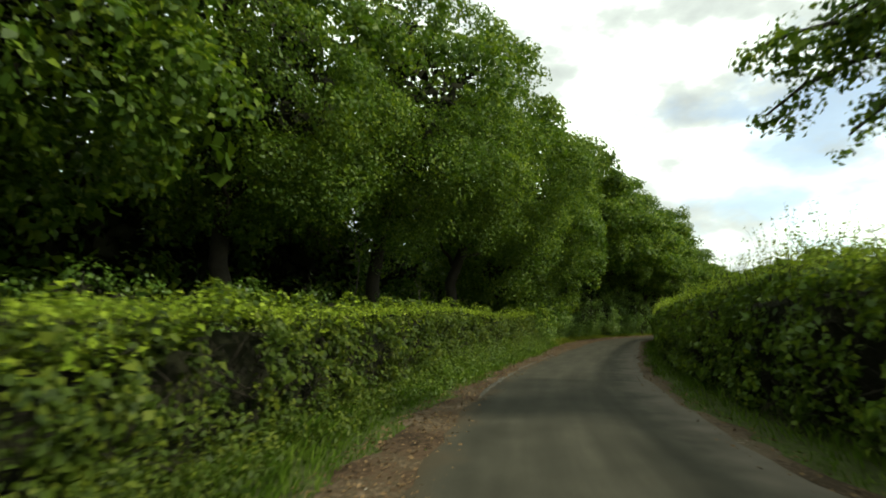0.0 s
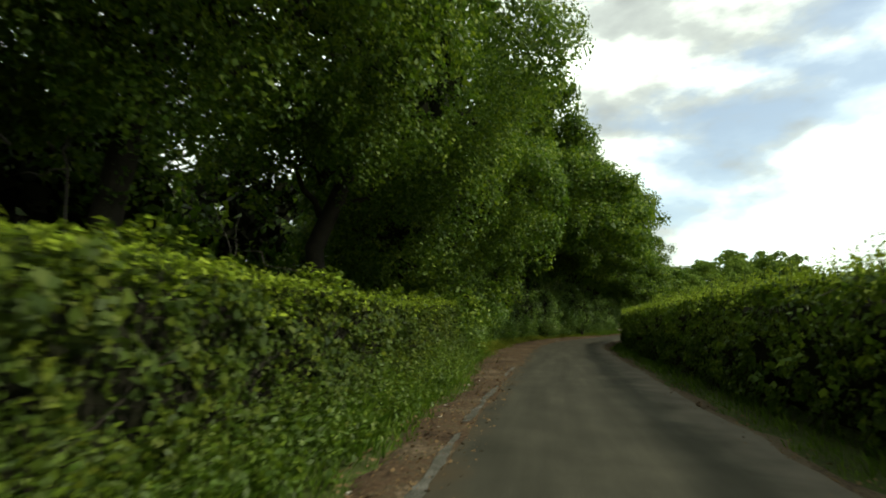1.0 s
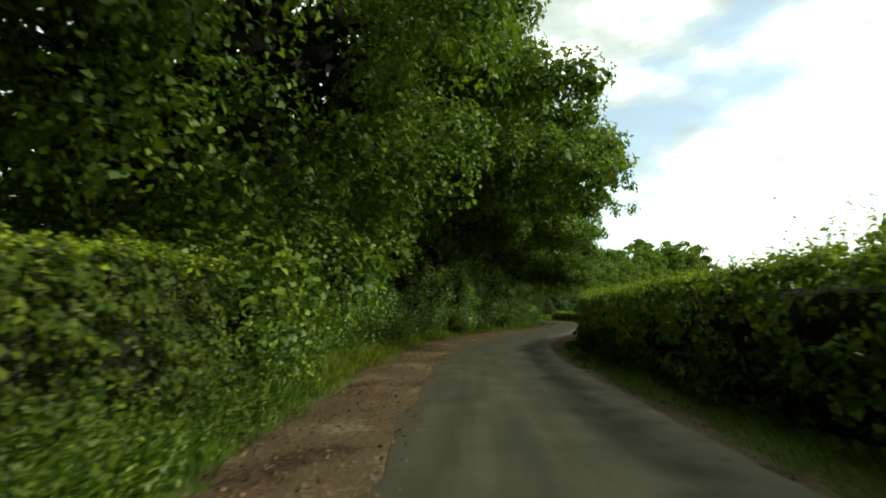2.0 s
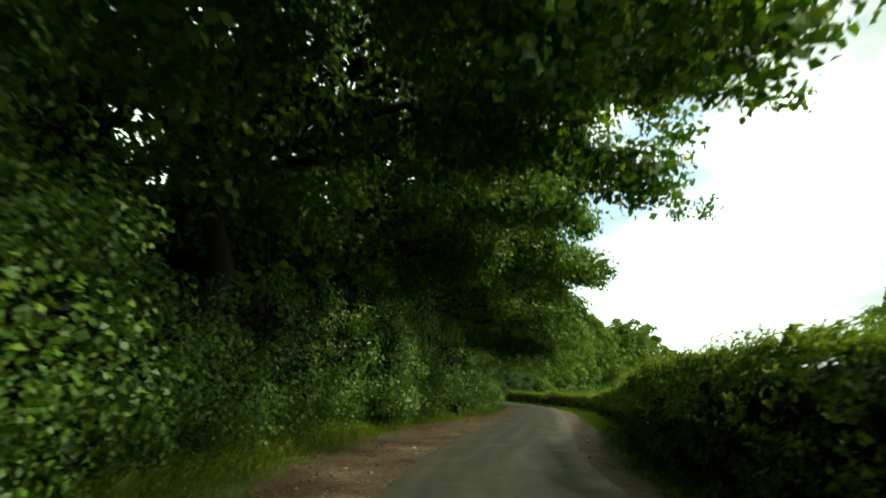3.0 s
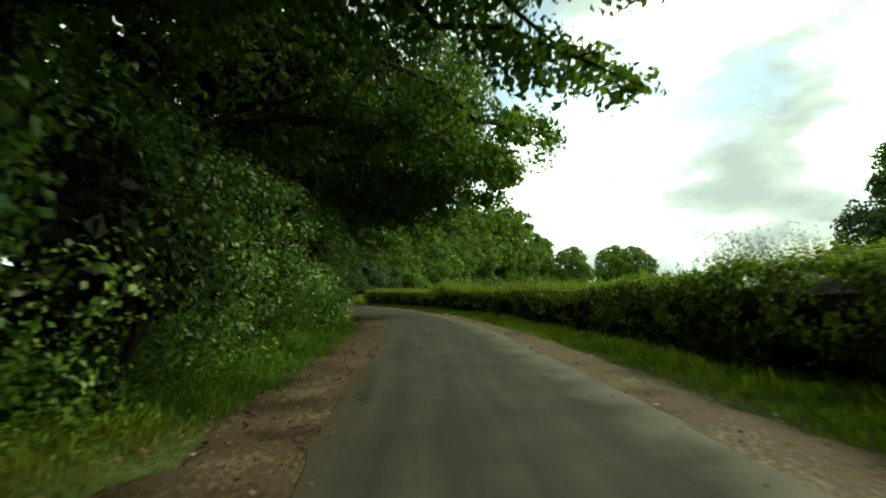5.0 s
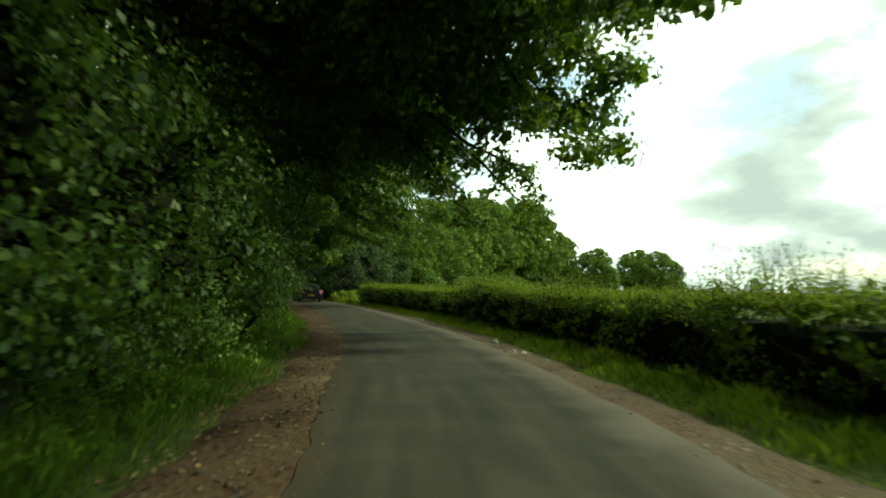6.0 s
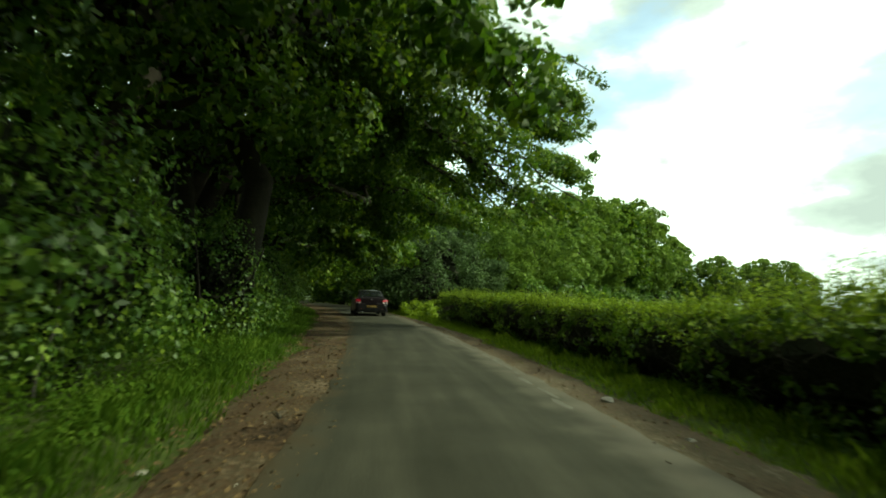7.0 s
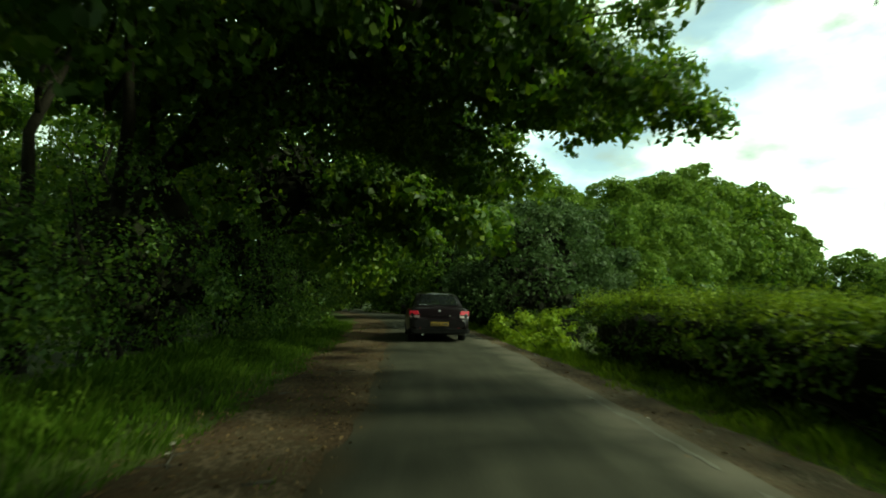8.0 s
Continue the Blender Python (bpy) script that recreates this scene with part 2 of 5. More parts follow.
def asphalt():
    """Old tarmac: fine stone, long pale and dark bands along the wheel tracks, earth washed in from the sides."""
    m, n, l, b = material("old_tarmac")
    uv = n.new("ShaderNodeUVMap")
    uv.uv_map = "lane"
    sep = n.new("ShaderNodeSeparateXYZ")
    l.new(uv.outputs[0], sep.inputs[0])
    mp = n.new("ShaderNodeMapping")
    mp.inputs["Scale"].default_value = (1.9, 0.16, 1.0)
    l.new(uv.outputs[0], mp.inputs["Vector"])
    band, stain, grit = n.new("ShaderNodeTexNoise"), n.new("ShaderNodeTexNoise"), n.new("ShaderNodeTexNoise")
    band.inputs["Scale"].default_value, band.inputs["Detail"].default_value = 1.6, 4.0
    stain.inputs["Scale"].default_value, stain.inputs["Detail"].default_value = 1.3, 9.0
    grit.inputs["Scale"].default_value, grit.inputs["Detail"].default_value = 70.0, 4.0
    l.new(mp.outputs[0], band.inputs["Vector"])
    l.new(uv.outputs[0], stain.inputs["Vector"])
    l.new(uv.outputs[0], grit.inputs["Vector"])
    a = n.new("ShaderNodeMix")
    a.inputs["Factor"].default_value = 0.4
    l.new(band.outputs["Fac"], a.inputs[2])
    l.new(stain.outputs["Fac"], a.inputs[3])
    c = n.new("ShaderNodeMix")
    c.inputs["Factor"].default_value = 0.36
    l.new(a.outputs[0], c.inputs[2])
    l.new(grit.outputs["Fac"], c.inputs[3])
    r = ramp(n, [(0.38, (0.024, 0.0235, 0.0165)), (0.5, (0.037, 0.036, 0.026)), (0.62, (0.056, 0.0535, 0.039))])
    l.new(c.outputs[0], r.inputs["Fac"])
    # earth washed over the left edge, pale grit over the right one
    def washed(start, full, colour, last):
        edge = n.new("ShaderNodeMath")
        edge.operation = "MULTIPLY_ADD"
        edge.inputs[1].default_value = 1.1 if full > start else -1.1
        l.new(stain.outputs["Fac"], edge.inputs[0])
        l.new(sep.outputs[0], edge.inputs[2])
        mr = n.new("ShaderNodeMapRange")
        mr.inputs["From Min"].default_value, mr.inputs["From Max"].default_value = start + edge.inputs[1].default_value * 0.5, full + edge.inputs[1].default_value * 0.5
        l.new(edge.outputs[0], mr.inputs["Value"])
        mix = n.new("ShaderNodeMix")
        mix.data_type = "RGBA"
        l.new(mr.outputs[0], mix.inputs["Factor"])
        l.new(last, mix.inputs[6])
        mix.inputs[7].default_value = (*colour, 1)
        return mix
    mix = washed(-0.5, -0.95, (0.048, 0.036, 0.021), r.outputs["Color"])
    mix = washed(1.75, 2.45, (0.105, 0.094, 0.074), mix.outputs[2])
    l.new(mix.outputs[2], b.inputs["Base Color"])
    bp = n.new("ShaderNodeBump")
    bp.inputs["Strength"].default_value, bp.inputs["Distance"].default_value = 0.35, 0.006
    l.new(grit.outputs["Fac"], bp.inputs["Height"])
    l.new(bp.outputs[0], b.inputs["Normal"])
    b.inputs["Roughness"].default_value = 0.9
    b.inputs["Specular IOR Level"].default_value = 0.1
    return m


TARMAC = asphalt()


def plain(name, colour, rough=0.5, metal=0.0, coat=0.0, glow=0.0):
    m, n, l, b = material(name)
    tex = n.new("ShaderNodeTexNoise")
    tex.inputs["Scale"].default_value, tex.inputs["Detail"].default_value = 9.0, 4.0
    tc = n.new("ShaderNodeTexCoord")
    l.new(tc.outputs["Object"], tex.inputs["Vector"])
    r = ramp(n, [(0.3, tuple(c * 0.85 for c in colour)), (0.7, tuple(min(1, c * 1.12) for c in colour))])
    l.new(tex.outputs["Fac"], r.inputs["Fac"])
    l.new(r.outputs["Color"], b.inputs["Base Color"])
    b.inputs["Roughness"].default_value, b.inputs["Metallic"].default_value = rough, metal
    b.inputs["Coat Weight"].default_value = coat
    if glow:
        b.inputs["Emission Color"].default_value, b.inputs["Emission Strength"].default_value = (*colour, 1), glow
    return m


# ---- mesh tools ----
def mesh_of(name, verts, faces, mat, smooth=False):
    me = bpy.data.meshes.new(name)
    me.from_pydata([tuple(v) for v in verts], [], [tuple(int(i) for i in f) for f in faces])
    me.materials.append(mat)
    if smooth:
        me.polygons.foreach_set("use_smooth", [len(f) < 5 for f in faces])
    me.update()
    return me


def quads_mesh(name, V, mat):
    """One mesh of many loose four-cornered leaves; V is n x 4 x 3."""
    k = len(V)
    me = bpy.data.meshes.new(name)
    me.vertices.add(4 * k)
    me.vertices.foreach_set("co", np.ascontiguousarray(V, dtype=np.float32).ravel())
    me.loops.add(4 * k)
    me.loops.foreach_set("vertex_index", np.arange(4 * k, dtype=np.int32))
    me.polygons.add(k)
    me.polygons.foreach_set("loop_start", np.arange(0, 4 * k, 4, dtype=np.int32))
    me.materials.append(mat)
    me.update(calc_edges=True)
    return me


def child(name, me, parent, label="", kind=""):
    ob = new(name, me)
    ob.parent = parent
    return tagged(ob, label=label, kind=kind)


def unit(v):
    return v / np.maximum(np.linalg.norm(v, axis=-1, keepdims=True), 1e-9)


def leaf_quads(C, N, size, rng, aspect=0.62, fold=0.16, hang=0.0):
    """Folded pointed leaves at C that face N."""
    k = len(C)
    t = unit(np.cross(N, rng.normal(size=(k, 3))))
    t[:, 2] -= hang
    t = unit(t)
    b = unit(np.cross(N, t))
    size = np.broadcast_to(size, (k,))[:, None]
    mid = C + N * fold * size
    wide = b * size * aspect / 2 * rng.uniform(0.72, 1.25, (k, 1))
    tip = t * size / 2 + b * size * rng.normal(size=(k, 1)) * 0.10 - N * size * rng.uniform(0.0, 0.16, (k, 1))
    return np.stack((C - t * size / 2, mid - wide + t * size * rng.uniform(-0.06, 0.2, (k, 1)), C + tip, mid + wide + t * size * rng.uniform(-0.06, 0.2, (k, 1))), 1)


def tube(pts, radii, sides=7):
    """Rings along a bent line, closed at the end: verts and faces."""
    pts = np.asarray(pts, float)
    tang = unit(np.gradient(pts, axis=0))
    verts, faces = [], []
    for p, t, r in zip(pts, tang, radii):
        a = np.cross(t, (0.3, 0.9, 0.31))
        a /= np.linalg.norm(a)
        c = np.cross(t, a)
        for k in range(sides):
            u = 2 * math.pi * k / sides
            verts.append(p + r * (a * math.cos(u) + c * math.sin(u)))
    for i in range(len(pts) - 1):
        for k in range(sides):
            q = (k + 1) % sides
            faces.append((i * sides + k, i * sides + q, (i + 1) * sides + q, (i + 1) * sides + k))
    faces.append(tuple(range(sides))[::-1])
    faces.append(tuple(range((len(pts) - 1) * sides, len(pts) * sides)))
    return verts, faces


def bent(a, b, rng, sag=0.0, wobble=0.06, n=7):
    a, b = np.asarray(a, float), np.asarray(b, float)
    u = np.linspace(0, 1, n)[:, None]
    p = a + (b - a) * u
    ln = np.linalg.norm(b - a)
    p += rng.normal(size=(n, 3)) * wobble * ln * np.sin(u * math.pi)
    p[:, 2] += (np.sin(u[:, 0] * math.pi) * sag)
    return p


def clumps(centres, radii, per, size, rng, out_from=None, flat=0.75, inner=24, spray=0.45, faced=False):
    """Leaves on many small clumps, with broader leaf sprays inside them: places, facings and sizes. faced: none on the side away from the lane."""
    C, N, Z = [], [], []
    for c, r in zip(centres, radii):
        k = max(10, int(per * r * r))
        v = unit(rng.normal(size=(k, 3)))
        if out_from is not None:
            v = unit(v + 0.45 * unit((c - out_from)[None]))
        if faced:
            v = v[v[:, 0] > -0.25]
            k = len(v)
        rad = r * (0.5 + 0.62 * rng.random((k, 1)) ** 0.7)
        C.append(c + v * rad * (1, 1, flat))
        N.append(unit(v + 0.36 * rng.normal(size=(k, 3)) + (0, 0, 0.4)))
        Z.append(size * rng.uniform(0.65, 1.3, k))
        if inner:
            v = unit(rng.normal(size=(inner, 3)))
            C.append(c + v * r * 0.6 * rng.random((inner, 1)) ** 0.5 * (1, 1, flat))
            N.append(unit(v + 0.5 * rng.normal(size=(inner, 3))))
            Z.append(np.minimum(r * rng.uniform(0.35, 0.65, inner), spray))
    return np.concatenate(C), np.concatenate(N), np.concatenate(Z)


def lobed(shape, mid, lobes, lobe, rng, fine, usual, coarse, near, shown, cover=1.0, under=-0.32):
    """A crown of large lobes, each of smaller leafy sprays on its upper and outer side, with dark hollows between them: places, facings and sizes.
    near and shown tell by a lobe's place whether its leaves are fine, usual or coarse."""
    k = np.arange(lobes) + 0.5
    up, turn = 1 - 2 * k / lobes, math.pi * (1 + 5 ** 0.5) * k
    V = np.stack((np.cos(turn) * np.sqrt(1 - up * up), np.sin(turn) * np.sqrt(1 - up * up), up), -1)
    V = unit(V + rng.normal(size=V.shape) * 0.13) * rng.uniform(0.74, 0.98, (lobes, 1))
    C, N, Z = [], [], []
    for v in V:
        c = shape(v)
        out = unit(c - mid)
        leaf = fine if near(c) else usual if shown(c) else coarse
        R = lobe * rng.uniform(0.7, 1.3)
        m = 8 if leaf < coarse else 3
        w = unit(rng.normal(size=(m, 3)) * 0.85 + out * 0.55 + (0, 0, 0.4))
        r = R * (rng.uniform(0.34, 0.56, m) if leaf < coarse else rng.uniform(0.6, 0.8, m))
        for q, s in zip(c + w * R * 0.78 * (1, 1, 0.85), r):
            n = int(cover * 13.0 * s * s / leaf ** 2)
            d = unit(rng.normal(size=(n, 3)) + out * 0.35 + (0, 0, 0.35))
            d = d[d @ (out * 0.5 + (0, 0, 0.75)) > under]
            n = len(d)
            rad = s * (0.62 + 0.5 * rng.random((n, 1)) ** 0.8)
            C.append(q + d * rad * (1, 1, 0.82) - (0, 0, 0.12) * rng.random((n, 1)) * (1 - d[:, 2:]))
            N.append(unit(d * 0.75 + 0.42 * rng.normal(size=(n, 3)) + (0, 0, 0.4)))
            Z.append(leaf * rng.uniform(0.6, 1.35, n))
    return np.concatenate(C), np.concatenate(N), np.concatenate(Z)


# ---- ground, lane and its sides ----
def ribbon(name, s0, s1, d_left, d_right, z, mat, rough_l=0.0, rough_r=0.0, step=0.5, cols=6, seed=1, crown=0.0, sunk=None):
    """A strip along the lane with uneven sides and a lane map of (offset, way)."""
    rng = np.random.default_rng(seed)
    S = np.arange(s0, s1 + step, step)

    def wob(a):
        w = rng.normal(size=len(S))
        w = np.convolve(np.r_[w, w[:8]], np.ones(5) / 5, "same")[:len(S)] + 0.5 * rng.normal(size=len(S)) * 0.5
        return a * w
    dl = (d_left(S) if callable(d_left) else np.full(len(S), d_left)) + wob(rough_l)
    dr = (d_right(S) if callable(d_right) else np.full(len(S), d_right)) + wob(rough_r)
    verts, uvs = [], []
    for j in range(cols):
        u = j / (cols - 1)
        D = dl + (dr - dl) * u
        verts.append(lay(S, D, z + crown * (1 - (2 * u - 1) ** 2)))
        if j == sunk:       # this side runs out beneath the turf
            verts[-1][:, 2] -= 0.066 + 0.012 * rng.random(len(S))
        uvs.append(np.stack((D, S), -1))
    V = np.stack(verts, 1).reshape(-1, 3)
    U = np.stack(uvs, 1).reshape(-1, 2)
    faces = [(i * cols + j, i * cols + j + 1, (i + 1) * cols + j + 1, (i + 1) * cols + j) for i in range(len(S) - 1) for j in range(cols - 1)]
    me = mesh_of(name, V, faces, mat, True)
    layer = me.uv_layers.new(name="lane")
    idx = np.zeros(len(me.loops), dtype=np.int32)
    me.loops.foreach_get("vertex_index", idx)
    layer.data.foreach_set("uv", U[idx].astype(np.float32).ravel())
    return me


def ground_sheet():
    n = 41
    g = np.sign(np.linspace(-1, 1, n)) * np.abs(np.linspace(-1, 1, n)) ** 2.2 * 2600
    V = [(x + 40, y + 60, -0.06) for y in g for x in g]
    F = [(j * n + i, j * n + i + 1, (j + 1) * n + i + 1, (j + 1) * n + i) for j in range(n - 1) for i in range(n - 1)]
    return mesh_of("ground", V, F, TURF)


tagged(new("ground", ground_sheet()), "flat green field turf reaching out to the horizon", "ground", kind="structure")
road = tagged(new("road", ribbon("road", -50, 175, -0.78, 2.42, 0.0, TARMAC, 0.10, 0.08, 0.4, 8, 3, 0.025)), "narrow worn grey tarmac country lane with earthy edges", "road", kind="structure")


def side_left(S):
    return np.interp(S, [-50, 0, 12, 22, 30, 45, 52, 60, 66, 72, 95, 104, 112, 120, 175], [-1.7, -1.65, -1.45, -1.5, -2.2, -2.7, -3.0, -3.2, -2.5, -1.9, -1.75, -2.0, -2.4, -2.4, -2.2])


def side_right(S):
    return np.interp(S, [-50, 40, 46, 52, 62, 72, 85, 102, 112, 120, 175], [2.75, 2.7, 2.9, 3.2, 3.6, 3.5, 3.25, 3.3, 3.3, 3.1, 3.0])


tagged(new("verge_earth_left", ribbon("verge_earth_left", -50, 175, side_left, -0.55, -0.009, EARTH, 0.26, 0.0, 0.35, 6, 5, 0.0, 0)), "strip of bare brown earth beside the tarmac", "verge", kind="structure")
tagged(new("verge_earth_right", ribbon("verge_earth_right", -50, 175, 2.2, side_right, -0.009, GRIT, 0.0, 0.18, 0.35, 5, 6, 0.0, 4)), "strip of bare pale earth beside the tarmac", "verge", kind="structure")


def strip(name, s0, s1, d0, d1, mat, seed, label=""):
    """A worn patch of paint or chippings lying on the tarmac."""
    mid = (d0 + d1) / 2
    lift = 0.025 * (1 - ((mid - 0.82) / 1.6) ** 2)
    half = (d1 - d0) / 2

    def wide(S):
        return half * np.clip(np.sin(np.clip((S - s0) / (s1 - s0), 0, 1) * math.pi), 0, 1) ** 0.35 + 0.004
    me = ribbon(name, s0, s1, lambda S: mid - wide(S), lambda S: mid + wide(S), max(lift, 0.0) + 0.004, mat, 0.03, 0.03, 0.12, 3, seed)
    return child(name, me, road, label)


for k, (a, b) in enumerate(((9.4, 14.8), (15.2, 18.9), (19.6, 23.5), (25.5, 28.0))):
    strip("edge_line", a, b, -0.78 - 0.006 * a, -0.68 - 0.006 * a, ROAD_PAINT, 20 + k, "worn white edge line, half rubbed away")
_w = random.Random(31)
for k, (a, b, c) in enumerate(((61.6, 65.2, 2.14), (98.0, 113.2, 2.2))):
    while a < b:
        ln = _w.uniform(0.5, 2.1)
        m, h = c + _w.uniform(-0.09, 0.07), _w.uniform(0.015, 0.05)
        strip("pale_patch", a, min(a + ln, b + 0.4), m - h, m + h, PALE_ROAD, 40 + int(a * 3), "pale worn edge of the tarmac")
        a += ln * _w.uniform(0.7, 1.3)


# ---- grass ----
def grass(name, s0, s1, d_fn, width, density, height, seed, label, side, mat=None):
    rng = np.random.default_rng(seed)
    k = int((s1 - s0) * width * density)
    S = rng.uniform(s0, s1, k)
    u = rng.random(k) ** 0.9
    edge = np.array([noise.noise(Vector((x * 0.45, seed, 0))) * 0.34 + noise.noise(Vector((x * 1.7, seed, 5))) * 0.22 for x in S])
    stray = rng.random(k) < 0.24
    u = np.where(stray, -rng.random(k) ** 1.7 * 0.42, u)
    D = d_fn(S) + side * (u * width - edge * (1 - np.clip(u, 0, 1)))
    tuft = np.array([noise.noise(Vector((x * 1.3, y * 1.6, seed))) + 0.6 * noise.noise(Vector((x * 4.2, y * 4.6, seed))) for x, y in zip(S, D)])
    tall = 0.68 * height(S) * (0.45 + 0.55 * np.clip(u * 2.2, 0, 1)) * rng.uniform(0.4, 1.15, k) * np.clip(0.85 + 0.9 * tuft, 0.25, 1.6) * np.where(stray, 0.42, 1.0)
    base = lay(S, D, -0.05)
    lean = np.stack((rng.normal(size=k) * 0.17, rng.normal(size=k) * 0.2 - side * 0.08, np.ones(k)), -1)
    up = lay_dir(S, lean) * tall[:, None]
    ang = rng.uniform(0, math.pi, k)
    w = np.stack((np.cos(ang), np.sin(ang), np.zeros(k)), -1) * (0.0025 + 0.0045 * rng.random(k) ** 1.5)[:, None] * (1 + 0.9 * tall[:, None])
    bend = lay_dir(S, np.stack((rng.normal(size=k) * 0.17, rng.normal(size=k) * 0.17 - side * 0.08, np.full(k, -0.03)), -1)) * tall[:, None]
    V = np.stack((base - w, base + w, base + up * 0.62 + w * 0.8 + bend * 0.2, base + up + bend), 1)
    return tagged(new(name, quads_mesh(name, V, mat or GRASS)), label, "grass", kind="stuff")


grass("verge_grass", -8, 34, lambda S: side_left(S) + 0.12, 1.3, 520, lambda S: np.interp(S, [-8, 10, 14, 24, 34], [0.3, 0.34, 0.42, 0.42, 0.42]), 61, "long green grass at the foot of the clipped hedge", -1)
grass("verge_grass", 34, 70, lambda S: side_left(S) + 0.12, 1.6, 650, lambda S: np.interp(S, [34, 60, 70], [0.40, 0.36, 0.3]), 62, "uneven yellowish grass along the earth strip", -1, GRASS_DRY)
grass("verge_grass", 70, 104, lambda S: side_left(S) + 0.12, 1.3, 620, lambda S: np.full(len(S), 0.36), 63, "lush green grass beneath the tall shrubs", -1)
grass("verge_grass", 104, 134, lambda S: side_left(S) + 0.12, 3.0, 500, lambda S: np.full(len(S), 0.46), 64, "tall green grass at the edge of the wood", -1)
grass("verge_grass", -8, 60, lambda S: side_right(S) - 0.08, 0.9, 260, lambda S: np.full(len(S), 0.24), 65, "short grass at the foot of the field hedge", 1)
grass("verge_grass", 60, 150, lambda S: side_right(S) - 0.2, 1.3, 760, lambda S: np.full(len(S), 0.30), 66, "bright short grass strip beside the lane", 1, GRASS_BRIGHT)


def weeds(s0, s1, d_fn, width, per_m, tall, size, seed, label, side, mat):
    """Broad-leaved weeds in loose clumps along a verge."""
    rng = np.random.default_rng(seed)
    k = int((s1 - s0) * per_m)
    S, u = rng.uniform(s0, s1, k), rng.random(k) ** 0.8
    D = d_fn(S) + side * (0.12 + u * width)
    lump = np.array([noise.noise(Vector((x * 0.9, y * 1.2, seed))) for x, y in zip(S, D)])
    keep = lump + rng.normal(size=k) * 0.12 > -0.08
    S, D, u, lump = S[keep], D[keep], u[keep], lump[keep]
    k = len(S)
    Z = tall * (0.25 + 0.75 * u) * rng.random(k) * np.clip(0.8 + 1.1 * lump, 0.3, 1.6)
    N = unit(lay_dir(S, np.stack((rng.normal(size=k) * 0.6, rng.normal(size=k) * 0.6 - side * 0.5, np.full(k, 0.8)), -1)))
    V = leaf_quads(lay(S, D, Z), N, size * rng.uniform(0.5, 1.4, k), rng, 0.55, 0.14, 0.2)
    return tagged(new("verge_weed", quads_mesh("verge_weed", V, mat)), label, "weeds", kind="stuff")


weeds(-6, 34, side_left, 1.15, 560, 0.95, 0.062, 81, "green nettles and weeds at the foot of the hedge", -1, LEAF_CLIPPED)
weeds(34, 70, side_left, 1.5, 330, 0.45, 0.06, 82, "mixed green weeds beneath the wood edge shrubs", -1, GRASS)
weeds(70, 128, side_left, 1.2, 240, 0.42, 0.055, 83, "mixed green weeds in the verge grass", -1, GRASS)
weeds(44, 121, side_right, 1.0, 120, 0.28, 0.05, 84, "low green weeds along the foot of the hedge", 1, LEAF_HEDGE)


def nettles(s0, s1, d_fn, off, width, per_m, tall, size, seed, label, side, mat):
    """Upright leafy stems in uneven stands."""
    rng = np.random.default_rng(seed)
    k = int((s1 - s0) * per_m)
    S, u = rng.uniform(s0, s1, k), rng.random(k)
    D = d_fn(S) + side * (off + u * width)
    lump = np.array([noise.noise(Vector((x * 0.8, y * 0.9, seed))) + 0.5 * noise.noise(Vector((x * 2.7, y * 2.4, seed))) for x, y in zip(S, D)])
    H = tall(S) * (0.55 + 0.45 * u) * rng.uniform(0.55, 1.1, k) * np.clip(0.8 + 1.0 * lump, 0.2, 1.5)
    lean = rng.normal(size=(k, 2)) * 0.12
    V = []
    for j in range(9):
        w = (j + 0.6) / 9
        for turn in (0.0, math.pi):
            a = rng.uniform(0, 2 * math.pi, k) + turn
            out = np.stack((np.cos(a), np.sin(a), np.full(k, 0.35)), -1)
            reach = size * (0.75 - 0.35 * w)
            C = lay(S + lean[:, 0] * w * H + out[:, 0] * reach, D + lean[:, 1] * w * H + out[:, 1] * reach, H * w - 0.03)
            V.append(leaf_quads(C, unit(lay_dir(S, out + (0, 0, 0.7) + rng.normal(size=(k, 3)) * 0.25)), size * (1.2 - 0.5 * w) * rng.uniform(0.6, 1.2, k), rng, 0.5, 0.1, 0.5))
    return tagged(new("nettle_stand", quads_mesh("nettle_stand", np.concatenate(V), mat)), label, "weeds", kind="stuff")


nettles(9, 32, side_left, 0.05, 1.15, 62, lambda S: np.interp(S, [9, 13, 24, 32], [0.45, 1.0, 0.9, 0.55]), 0.075, 85, "tall green nettles standing against the clipped hedge", -1, LEAF_HEDGE)
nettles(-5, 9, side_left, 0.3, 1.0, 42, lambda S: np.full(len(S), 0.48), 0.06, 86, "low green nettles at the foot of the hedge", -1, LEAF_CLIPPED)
nettles(36, 104, side_left, 0.6, 1.2, 40, lambda S: np.full(len(S), 0.85), 0.065, 87, "green nettles between the verge grass and the shrubs", -1, GRASS)


